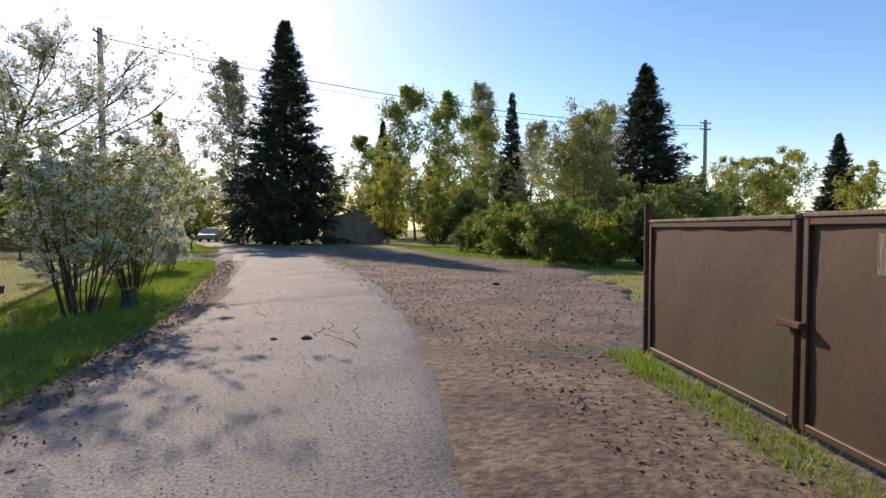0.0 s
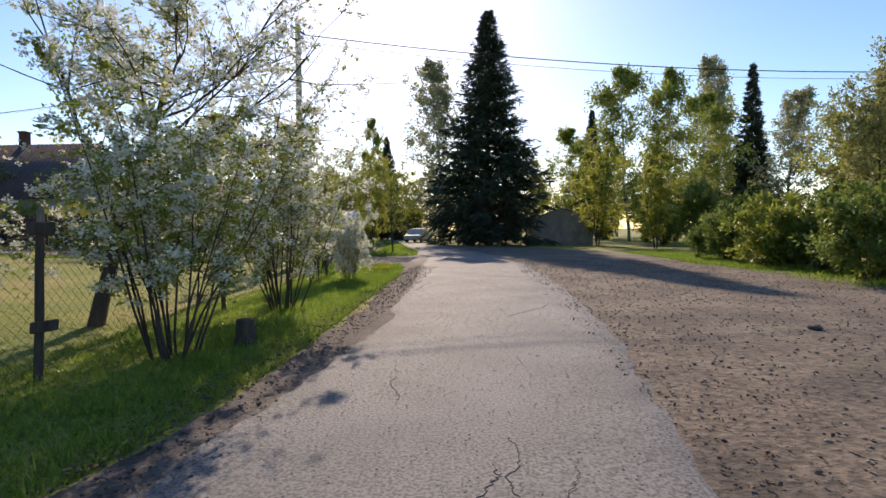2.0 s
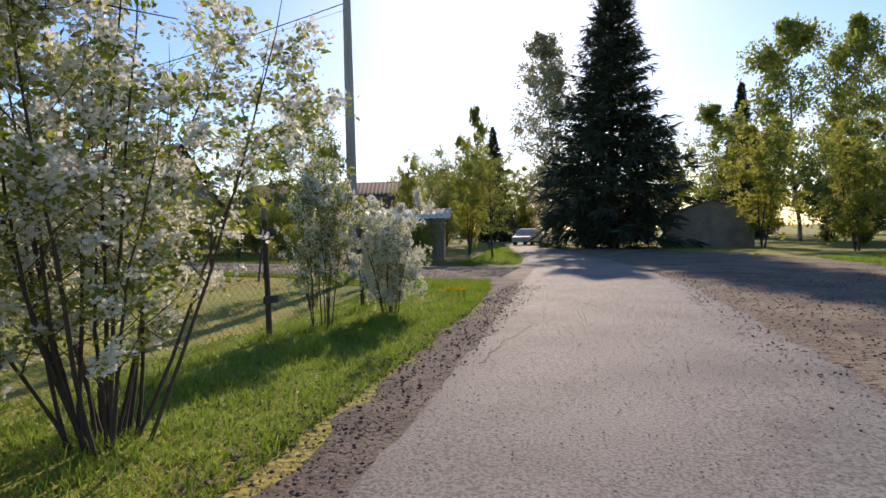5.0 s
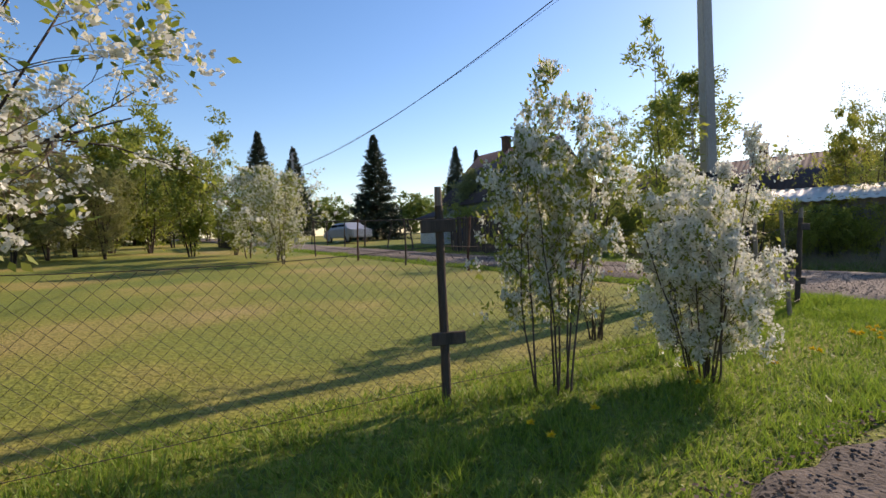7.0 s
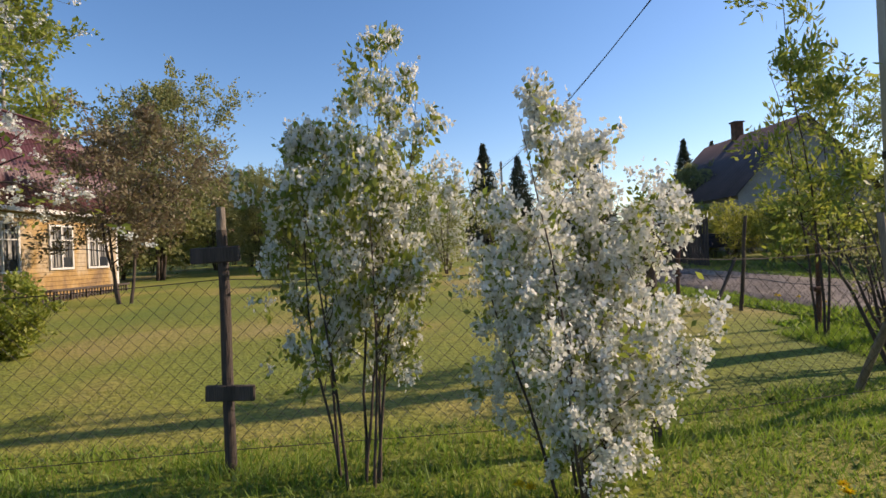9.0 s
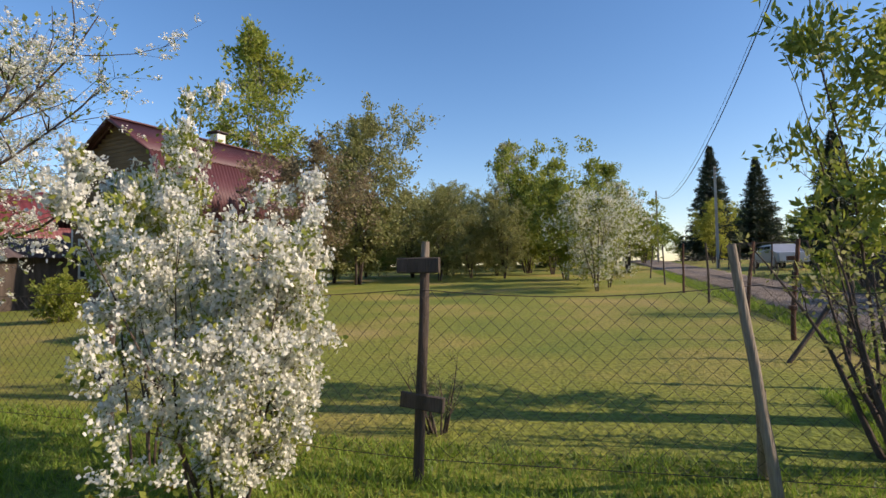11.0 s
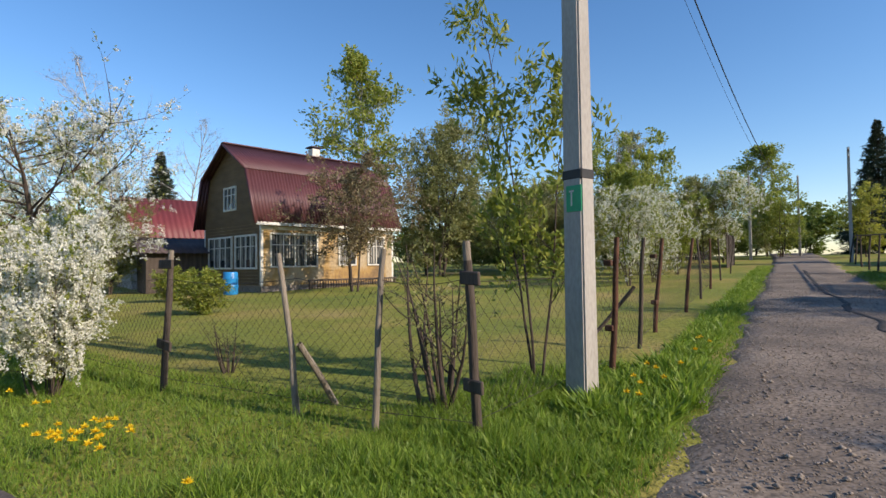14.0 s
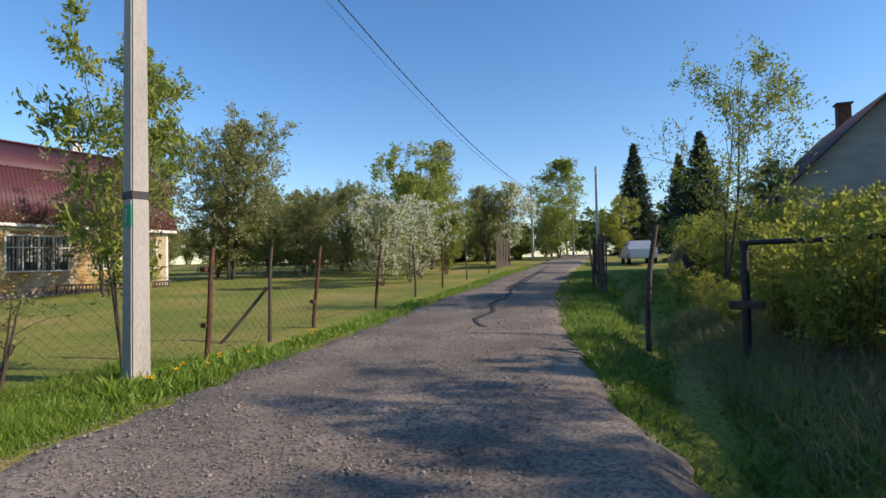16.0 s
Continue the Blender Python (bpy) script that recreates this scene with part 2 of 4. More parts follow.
def blades(rng, at, length, width, along=None, flat=0.0):
    """Leaf shapes round the given places: corners and four-sided faces, folded a little along the middle."""
    k = len(at)
    u = unit(rng.normal(size=(k, 3)) if along is None else along + 0.45 * rng.normal(size=(k, 3)))
    w = rng.normal(size=(k, 3))
    if flat:
        w[:, 2] *= 1 - flat
        u[:, 2] *= 1 - flat
        u = unit(u)
    w = unit(np.cross(u, np.cross(w, u)))
    n = np.cross(u, w)
    s = rng.uniform(0.65, 1.25, (k, 1))
    a, b = u * length * s, w * width * s * 0.5
    v = np.stack([at, at + a * 0.45 + b + n * width * 0.12, at + a, at + a * 0.45 - b + n * width * 0.12], 1)
    return v.reshape(-1, 3), np.arange(4 * k).reshape(-1, 4)


def run(rng, p, d, length, steps, wander, lift):
    pts = [np.array(p, dtype=float)]
    d = unit(np.array(d, dtype=float))
    for _ in range(steps):
        d = unit(d + wander * rng.normal(size=3) + np.array([0, 0, lift]))
        pts.append(pts[-1] + d * length / steps)
    return np.array(pts)


def broadleaf(seed, height, radius, clear=0.2, stems=1, limbs=16, subs=4, twigs=4, leaves=7, leaf=0.09, lean=0.0, rise=0.5,
              droop=0.0, slim=0.0, trunk=0.02, splay=0.2, tip=0.35):
    """Wood and the places of leaves of a tree or shrub, standing at the origin."""
    rng = np.random.default_rng(seed)
    wood, spots, ways = Wood(), [], []
    for st in range(stems):
        a = rng.uniform(0, 2 * np.pi)
        out = np.array([np.cos(a), np.sin(a), 0])
        hs = height * (1.0 if st == 0 else rng.uniform(0.6, 0.98))
        base = out * (rng.uniform(0.02, 0.22) if stems > 1 else 0)
        d = np.array([lean, lean * 0.4, 1.0]) + out * (splay * rng.uniform(0.3, 1.0) if stems > 1 else 0)
        stem = run(rng, base - np.array([0, 0, 0.08]), d, hs / (1 + 0.3 * abs(lean)), 10, 0.05, 0.03)
        r0 = height * trunk * (1 if stems == 1 else 0.5)
        wood.tube(stem, r0, r0 * 0.12, 7)
        for i in range(limbs):
            s = clear + (1 - clear) * (i + rng.uniform(0, 1)) / limbs
            at = stem[0] + (0 if s > 1 else 1) * 0
            q = min(s, 0.995) * 10
            at = stem[int(q)] * (1 - q % 1) + stem[min(int(q) + 1, 10)] * (q % 1)
            b = rng.uniform(0, 2 * np.pi)
            rel = (s - clear) / (1 - clear)
            prof = (1 - rel) ** (0.55 + slim) * (0.6 + 0.8 * min(1, rel * 2.2)) + 0.12
            ln = radius * prof * rng.uniform(0.6, 1.1) * (1 if stems == 1 else 0.75)
            limb = run(rng, at, (np.cos(b), np.sin(b), rise), ln * 1.15, 5, 0.16, 0.06 - droop)
            wood.tube(limb, r0 * 0.38 * (1 - 0.75 * rel), r0 * 0.06, 5)
            for j in range(subs):
                q = rng.uniform(tip, 1) * 4.99
                p = limb[int(q)]
                sd = unit(limb[min(5, int(q) + 1)] - p) + 0.75 * rng.normal(size=3)
                sub = run(rng, p, sd, ln * rng.uniform(0.3, 0.55), 3, 0.2, 0.05 - droop)
                wood.tube(sub, r0 * 0.09, r0 * 0.03, 4)
                for k in range(twigs):
                    p2 = sub[rng.integers(1, 4)]
                    tw = run(rng, p2, unit(sub[-1] - sub[0]) + 0.9 * rng.normal(size=3), ln * rng.uniform(0.12, 0.3), 2, 0.2, 0.04 - droop)
                    wood.tube(tw, r0 * 0.035, r0 * 0.012, 3)
                    g = rng.uniform(0, 1, (leaves, 1))
                    spots.append(tw[0] * (1 - g) + tw[2] * g + rng.normal(size=(leaves, 3)) * leaf * 0.5)
                    ways.append(np.repeat(unit(tw[2] - tw[0])[None], leaves, 0))
    return rng, wood, np.concatenate(spots), np.concatenate(ways)


STOCK = {}


def stock(key, leafmat, barkmat, petals=0.0, leaf=0.09, broad=0.55, **kw):
    """Builds the meshes of one sort of tree once: trunk, foliage and, where it flowers, blossom."""
    rng, wood, at, way = broadleaf(leaf=leaf, **kw)
    out = [("trunk", wood.make("trunk", barkmat).data)]
    pick = rng.uniform(size=len(at)) < petals
    lv, lf = blades(rng, at[~pick], leaf, leaf * broad, way[~pick])
    out.append(("foliage", solid("foliage", lv, lf, leafmat).data))
    if petals:
        c = at[pick]
        k = 20
        axis = unit(way[pick] * 0.5 + rng.normal(size=c.shape) * 0.4 + np.array([0, 0, 0.45]))
        s = rng.uniform(0, 0.1, (len(c), k, 1))
        pos = (c[:, None, :] + axis[:, None, :] * s + rng.normal(size=(len(c), k, 3)) * 0.02).reshape(-1, 3)
        pv, pf = blades(rng, pos, 0.034, 0.03)
        out.append(("blossom", solid("blossom", pv, pf, "petal").data))
    for o in list(scene.collection.objects):
        if o.name.split(".")[0] in ("trunk", "foliage", "blossom") and o.parent is None:
            bpy.data.objects.remove(o)
    STOCK[key] = (out, kw["height"])


def spruce_stock(key, seed, height, radius, levels=40, per=9, clear=0.05):
    rng = np.random.default_rng(seed)
    wood = Wood()
    wood.tube(run(rng, (0, 0, -0.1), (0, 0, 1), height + 0.1, 10, 0.008, 0), height * 0.014, 0.02, 7)
    spots, ways, sizes = [], [], []
    for i in range(levels):
        s = clear + (1 - clear) * (i / levels) ** 0.9
        z = height * s
        ln0 = (radius * (1 - s) ** 0.95 + 0.1) * (0.85 + 0.25 * rng.uniform())
        for j in range(per):
            a = rng.uniform(0, 2 * np.pi)
            ln = ln0 * rng.uniform(0.7, 1.2)
            b = run(rng, (0, 0, z + rng.normal() * 0.15), (np.cos(a), np.sin(a), 0.25 - 0.55 * (1 - s)), ln, 5, 0.06, 0.05)
            wood.tube(b, 0.03 * height / 20 + 0.01, 0.008, 3)
            for q in range(16):
                t = rng.uniform(0.12, 1) ** 0.8 * 4.99
                p = b[int(t)] + (b[int(t) + 1] - b[int(t)]) * (t % 1)
                d = unit(b[-1] - b[0]) + np.array([-np.sin(a), np.cos(a), 0]) * rng.uniform(-1, 1) + np.array([0, 0, -0.45])
                spots.append(p)
                ways.append(unit(d))
    spots, ways = np.array(spots), np.array(ways)
    size = height * 0.05 * (0.3 + 0.75 * np.clip(1 - np.repeat(spots, 3, 0)[:, 2:3] / height, 0, 1))
    v, f = blades(rng, np.repeat(spots, 3, 0), size, size * 0.14, np.repeat(ways, 3, 0))
    out = [("trunk", wood.make("trunk", "bark").data), ("foliage", solid("foliage", v, f, "needle").data)]
    for o in list(scene.collection.objects):
        if o.name.split(".")[0] in ("trunk", "foliage") and o.parent is None:
            bpy.data.objects.remove(o)
    STOCK[key] = (out, height)


def plant(key, name, label, category, x, y, h, turn=0.0, wide=1.0, group="", z=0.0):
    parts, h0 = STOCK[key]
    e = tagged(new(name), label, category, group)
    z += relief(x, y) if x < -3 else 0
    k = (h - (slope(x) if h > 5 else 0)) / h0
    e.matrix_world = Matrix.LocRotScale((x, y, z), Euler((0, 0, turn)), (k * wide, k * wide, k))
    for n_, me in parts:
        o = new(n_, me)
        o.parent = e
    return e


# ---- ground ----
def ditch(x, y):
    """Depth of the ditch beside the gravel lane."""
    if x > 0.5 or x < -30:
        return 0.0
    c = 6.6 + (x + 4) * 0.1
    return 0.42 * math.exp(-((y - c) / 0.55) ** 2) * min(1, (0.5 - x) / 2)


def slope(x):
    """The land rises gently away from the road."""
    return 0.035 * min(max(0.0, -x - 3), 60)


def relief(x, y):
    """Height of the open ground."""
    z = 0.05 * noise.noise((x * 0.15, y * 0.15, 3)) + 0.03 * noise.noise((x * 0.7, y * 0.7, 8))
    return z - 0.03 - ditch(x, y) + slope(x)


def sheet(name, xs, ys, height, material, label, kind="structure"):
    v = [(x, y, height(x, y)) for y in ys for x in xs]
    nx = len(xs)
    i, j = np.meshgrid(np.arange(len(ys) - 1), np.arange(nx - 1), indexing="ij")
    a = i * nx + j
    ob = solid(name, np.array(v), np.stack([a, a + 1, a + nx + 1, a + nx], -1).reshape(-1, 4), material, smooth=True)
    return tagged(ob, label, kind=kind)


xs = [-900, -400, -200, -120, -80] + [-60 + 0.6 * i for i in range(150)] + [30 + 5 * i for i in range(7)] + [90, 160, 300, 900]
ys = [-900, -400, -200, -100, -60] + [-36 + 0.6 * i for i in range(100)] + [24 + 3 * i for i in range(12)] + [80, 120, 200, 400, 900]
sheet("ground", xs, ys, relief, "lawn", "mown yellow-green lawn and rough ground", "structure")


def resample(line, step):
    p = np.array(line, dtype=float)
    d = np.r_[0, np.cumsum(np.hypot(*np.diff(p, axis=0).T))]
    s = np.linspace(0, d[-1], max(2, int(d[-1] / step)))
    return np.stack([np.interp(s, d, p[:, 0]), np.interp(s, d, p[:, 1])], 1)


def strip(name, left, right, z, material, label, ragged=0.1, crown=0.0, cols=10, n=None, kind="structure"):
    """A paved or trodden strip between two lines, with uneven borders that dip into the ground."""
    a, b = resample(left, 0.2), resample(right, 0.2)
    n = n or max(len(a), len(b))
    t = np.linspace(0, 1, n)
    a = np.stack([np.interp(t, np.linspace(0, 1, len(a)), a[:, k]) for k in (0, 1)], 1)
    b = np.stack([np.interp(t, np.linspace(0, 1, len(b)), b[:, k]) for k in (0, 1)], 1)
    v = []
    for i in range(n):
        w = b[i] - a[i]
        ln = np.hypot(*w) + 1e-6
        e0 = ragged * (noise.noise((a[i][0] * 2, a[i][1] * 2, 1.3)) + 0.5 * noise.noise((a[i][0] * 7, a[i][1] * 7, 5.1))) / ln
        e1 = ragged * (noise.noise((b[i][0] * 2, b[i][1] * 2, 7.7)) + 0.5 * noise.noise((b[i][0] * 7, b[i][1] * 7, 2.1))) / ln
        for j in range(cols + 1):
            s = j / cols
            q = a[i] + w * (e0 + (1 - e0 + e1) * s)
            h = z + crown * (1 - (2 * s - 1) ** 2) + 0.012 * noise.noise((q[0] * 0.9, q[1] * 0.9, 4.4))
            h += slope(q[0])
            if j in (0, cols):
                h -= 0.15
            v.append((q[0], q[1], h))
    i, j = np.meshgrid(np.arange(n - 1), np.arange(cols), indexing="ij")
    k = i * (cols + 1) + j
    f = np.stack([k, k + 1, k + cols + 2, k + cols + 1], -1).reshape(-1, 4)
    return tagged(solid(name, np.array(v), f, material, smooth=True), label, kind=kind)


ROAD_L = [(-0.9, -60), (-0.8, -40), (-0.8, -22.5), (-0.55, -20), (-0.2, -17), (0.0, -15.0), (0.15, -12.3), (-0.1, -9), (-0.3, -5), (-0.7, 0), (-1.2, 5), (-2.6, 14), (-5.9, 30), (-12, 46), (-28, 70)]
ROAD_R = [(2.2, -60), (2.1, -40), (2.3, -22), (3.1, -18.2), (3.72, -13.5), (3.95, -8), (3.8, 0), (2.6, 8), (0.2, 18), (-2.4, 30), (-8, 46), (-23, 72)]
strip("road", ROAD_L, ROAD_R, 0.035, "asphalt", "worn pale grey asphalt road with fine cracks", 0.12, 0.03, 14)
strip("dirt_yard", [(1.2, -40), (1.2, -22), (2.0, -18.2), (2.6, -13.5), (2.8, -8), (2.6, 0), (1.4, 8), (-1.0, 18), (-2, 24)],
      [(5.2, -40), (5.4, -22), (8.5, -15), (11.5, -8), (12, -4), (10.2, 0), (10.4, 8), (8, 15), (4, 22)], 0.02, "dirt", "brown trodden dirt with dead leaves", 0.5, 0.02, 24)
strip("shoulder", [(-1.5, -40), (-1.2, -22.5), (-0.8, -19), (-0.4, -15), (-0.5, -10.4), (-0.62, -8), (-0.68, -5), (-1.05, -1.3), (-1.5, 0.6)],
      [(0.6, -40), (0.6, -22), (0.8, -19), (1.1, -15.6), (1.1, -12), (0.8, -9), (0.6, -5), (0.3, -1.3), (0.2, 1.2)], 0.022, "litter", "dark gravel shoulder with leaf litter", 0.2, 0.0, 8)
strip("lane", [(-0.4, 0.2), (-1.5, 0.9), (-2.6, 1.1), (-4.2, 1.05), (-6.2, 0.9), (-14.6, 0.2), (-30, -1.1), (-48, -2.8), (-75, -6)],
      [(-0.9, 8.6), (-2.2, 7.2), (-3.6, 6.4), (-4.8, 5.95), (-7.1, 5.3), (-10.6, 4.4), (-16.2, 3.3), (-30, 1.9), (-48, 0.5), (-75, -2)], 0.03, "gravel", "packed grey gravel lane with a tar seam", 0.25, 0.03, 16)
# tar seam along the lane
seam = resample([(-9.6, 3.0), (-10.4, 2.55), (-11.6, 2.6), (-13.2, 2.1), (-15, 2.05), (-18, 1.5), (-23, 1.0), (-29, 0.4)], 0.15)
strip("lane_seam", [tuple(p) for p in seam + np.array([0, -0.16])], [tuple(p) for p in seam + np.array([0, 0.16])], 0.07, "tar", "black tar seam in the gravel lane", 0.1, 0.0, 3)
# cracks in the asphalt
rc = np.random.default_rng(5)
for cx, cy, ln, d in ((2.1, -18.7, 0.9, (-0.13, 1)), (1.97, -17.8, 0.9, (-0.03, 1)), (2.2, -18.2, 1.0, (0.25, 1)), (1.7, -17.9, 0.6, (0.1, 1)), (0.35, -8.6, 2.4, (0.08, 1)), (2.2, -12.2, 1.6, (0.5, 1)), (1.1, -16.2, 1.3, (-0.2, 1))):
    s_ = np.linspace(0, ln, 40)
    zig = np.cumsum(rc.normal(size=40)) * 0.014
    c_ = np.c_[cx + d[0] * s_ + zig, cy + d[1] * s_, np.zeros(40)]
    c_[:, 2] = 0.066 + 0.012 * np.array([noise.noise((q[0] * 0.9, q[1] * 0.9, 4.4)) for q in c_])
    wd_ = Wood()
    wd_.tube(c_, 0.0028, 0.0018, 4)
    tagged(wd_.make("road_crack", "tar"), "thin dark crack in the asphalt", kind="structure")



def grass_field(name, seed, n, area, length, width, material, label, lean=0.5, lift=0.0):
    """Separate blades over a stretch of ground; area gives a place for two random numbers."""
    rng = np.random.default_rng(seed)
    p = np.array([area(*u) for u in rng.uniform(size=(n, 2))])
    clump = np.array([0.45 + 1.1 * abs(noise.noise((x * 1.3, y * 1.3, 2.2))) + 0.5 * abs(noise.noise((x * 5, y * 5, 9))) for x, y in p])
    z = np.array([relief(x, y) for x, y in p])
    at = np.c_[p, z - 0.01 + lift]
    up = np.c_[rng.normal(size=(n, 2)) * lean, np.ones(n)]
    up = unit(up)
    side = unit(np.c_[-up[:, 1], up[:, 0], np.zeros(n)] + rng.normal(size=(n, 3)) * np.array([1, 1, 0.0]))
    ln = (length * clump * rng.uniform(0.6, 1.3, n))[:, None]
    bend = np.c_[rng.normal(size=(n, 2)) * 0.3, np.zeros(n)] * ln
    v = np.stack([at - side * width / 2, at + side * width / 2, at + up * ln * 0.6 + bend * 0.6 + side * width * 0.35, at + up * ln + bend], 1).reshape(-1, 3)
    return tagged(solid(name, v, np.arange(4 * n).reshape(-1, 4), material), label, "grass", kind="stuff")


def verge_place(u, v):
    y = -25 + 26.2 * u
    x1 = np.interp(y, [-25, -22, -19, -15, -10.4, -5, -1.3, 1.2], [-1.3, -1.1, -0.7, -0.35, -0.5, -0.66, -1.0, -1.5])
    return x1 - 2.9 * v ** 1.3, y


grass_field("verge_grass", 1, 95000, verge_place, 0.125, 0.0095, "grass", "lush green roadside grass along the fence")
grass_field("corner_grass", 2, 17000, lambda u, v: (-1.6 - 4.4 * u, 1.18 - 2.3 * v ** 0.8), 0.16, 0.009, "grass", "tall green grass round the concrete pole")
grass_field("lawn_grass", 3, 60000, lambda u, v: (-3.2 - 9 * u ** 1.6, -17 + 17.5 * v), 0.035, 0.009, "drygrass", "short mown lawn grass, yellowish")
grass_field("lane_grass", 4, 16000, lambda u, v: (-5.3 - 30 * u ** 1.5, 1.15 - 0.084 * 30 * u ** 1.5 - 0.85 * v), 0.12, 0.013, "grass", "green grass strip beside the gravel lane")
def bank_place(u, v):
    x = -3.4 - 26 * u ** 1.5
    y0 = np.interp(x, [-30, -16.2, -10.6, -7.1, -4.8, -3.4], [1.9, 3.3, 4.4, 5.3, 5.95, 6.5])
    return x, y0 - 0.15 + 3.6 * v ** 1.5


grass_field("ditch_grass", 5, 42000, bank_place, 0.15, 0.013, "grass", "rank weeds in the ditch beside the lane")
grass_field("dead_stalks", 6, 9000, lambda u, v: (-4.5 - 8 * u, 6.9 - 1.2 * u + 2.5 * v), 0.4, 0.007, "straw", "dry straw stalks among the ditch weeds")
grass_field("yard_grass", 7, 22000, lambda u, v: (3.5 + 2.6 * u ** 0.7, -23.5 + 9 * v ** 1.2), 0.06, 0.008, "grass", "thin grass growing in the dirt by the gate", lift=0.05)
grass_field("far_verge", 8, 14000, lambda u, v: (-1.7 - 0.055 * (26 * u) - 2.6 * v - (0.004 * (26 * u) ** 2), 8.5 + 26 * u), 0.14, 0.025, "grass", "green verge grass beyond the lane mouth")
grass_field("hedge_grass", 9, 14000, lambda u, v: (10.2 + 2.5 * v, -8 + 20 * u), 0.2, 0.03, "grass", "green weeds at the foot of the thicket")

grass_field("gate_grass", 21, 5000, lambda u, v: (4.9 - 0.265 * 5.5 * u - 0.35 * v, -19.7 - 5.5 * u + 0.1 * v), 0.16, 0.008, "grass", "uncut grass at the foot of the gate", lift=0.05)
grass_field("verge_weeds", 22, 20000, verge_place, 0.085, 0.04, "l_dark", "broad-leaved weeds among the verge grass", 1.3)
grass_field("bank_weeds", 23, 20000, bank_place, 0.15, 0.055, "l_dark", "broad-leaved weeds on the ditch bank", 1.2)
grass_field("pole_foot_weeds", 25, 2600, lambda u, v: (-4.3 - 2.6 * u, 0.15 + 0.85 * v), 0.24, 0.045, "grass", "tall leafy weeds at the foot of the concrete pole", 0.8)
grass_field("lane_weeds", 26, 7000, lambda u, v: (-6 - 24 * u ** 1.6, 0.85 - 2.02 * u ** 1.6 - 0.6 * v), 0.15, 0.05, "grass", "broad-leaved weeds along the gravel lane", 1.0)
grass_field("corner_weeds", 24, 9000, lambda u, v: (-1.8 - 5 * u, 1.0 - 1.6 * v), 0.12, 0.045, "grass", "broad-leaved weeds round the concrete pole", 1.2)


def scatter(name, seed, n, area, size, material, label, z=0.045, category="leaves"):
    rng = np.random.default_rng(seed)
    p = np.array([area(*u) for u in rng.uniform(size=(n, 2))])
    v, f = blades(rng, np.c_[p, np.full(n, z) + rng.uniform(0, 0.012, n)], size, size * 0.6, flat=0.75)
    v[:, 2] = np.maximum(v[:, 2], z - 0.006)
    return tagged(solid(name, v, f, material), label, category, kind="stuff")


def pebbles(name, seed, n, area, size, material, label, z=0.05):
    rng = np.random.default_rng(seed)
    p = np.array([area(*u) for u in rng.uniform(size=(n, 2))])
    octa = np.array([(1, 0, 0), (0, 1, 0), (-1, 0, 0), (0, -1, 0), (0, 0, 0.7), (0, 0, -0.7)], dtype=float)
    tri = np.array([(0, 1, 4), (1, 2, 4), (2, 3, 4), (3, 0, 4), (1, 0, 5), (2, 1, 5), (3, 2, 5), (0, 3, 5)])
    s = size * rng.uniform(0.3, 1.0, (n, 1, 1)) ** 1.8
    v = octa[None] * s * rng.uniform(0.6, 1.3, (n, 6, 1)) + np.c_[p, [z + slope(q[0]) for q in p]][:, None, :]
    f = (tri[None] + 6 * np.arange(n)[:, None, None]).reshape(-1, 3)
    return tagged(solid(name, v.reshape(-1, 3), f, material, smooth=False), label, "stones", kind="stuff")


scatter("fallen_leaves", 11, 15000, lambda u, v: (3.1 + 7.5 * u ** 1.3, -24 + 27 * v), 0.04, "brownleaf", "dead brown leaves on the dirt yard")
scatter("shoulder_leaves", 12, 6000, lambda u, v: (-0.75 + 0.95 * u, -24 + 23 * v), 0.034, "brownleaf", "dead leaves along the road shoulder")
pebbles("lane_pebbles", 13, 34000, lambda u, v: (-1.2 - 26 * u ** 1.7, 1.45 + 4.0 * v - 0.085 * (26 * u ** 1.7) - 0.04 * v * (26 * u ** 1.7)), 0.014, "stone", "loose pebbles on the gravel lane", 0.064)
pebbles("lane_stones", 17, 1500, lambda u, v: (-1.6 - 16 * u ** 1.5, 1.5 + 3.9 * v - 0.085 * (16 * u ** 1.5) - 0.04 * v * (16 * u ** 1.5)), 0.03, "stone", "larger loose stones on the gravel lane", 0.06)
pebbles("road_grit", 14, 16000, lambda u, v: (-0.1 + 4 * u, -24 + 26 * v), 0.009, "stone", "small grit on the asphalt", 0.078)
pebbles("shoulder_stones", 15, 1500, lambda u, v: (-0.65 + 0.7 * u, -24 + 24 * v), 0.025, "litter", "stones along the road shoulder", 0.04)
pebbles("yard_stones", 16, 2500, lambda u, v: (3.2 + 7 * u, -22 + 26 * v), 0.03, "stone", "stones on the dirt yard", 0.045)
for k_, (x, y, s) in enumerate(((6.19, -12.95, 0.09), (1.6, -18.02, 0.07), (1.22, -17.96, 0.04))):
    bm = bmesh.new()
    bmesh.ops.create_icosphere(bm, subdivisions=2, radius=s)
    for v_ in bm.verts:
        v_.co *= 1 + 0.35 * noise.noise(v_.co * 18)
        v_.co.z = v_.co.z * 0.45
    o = part("dirt_clod", bm, "litter")
    o.location = (x, y, 0.07)
    tagged(o, "dark clod of earth lying on the road", "clod")


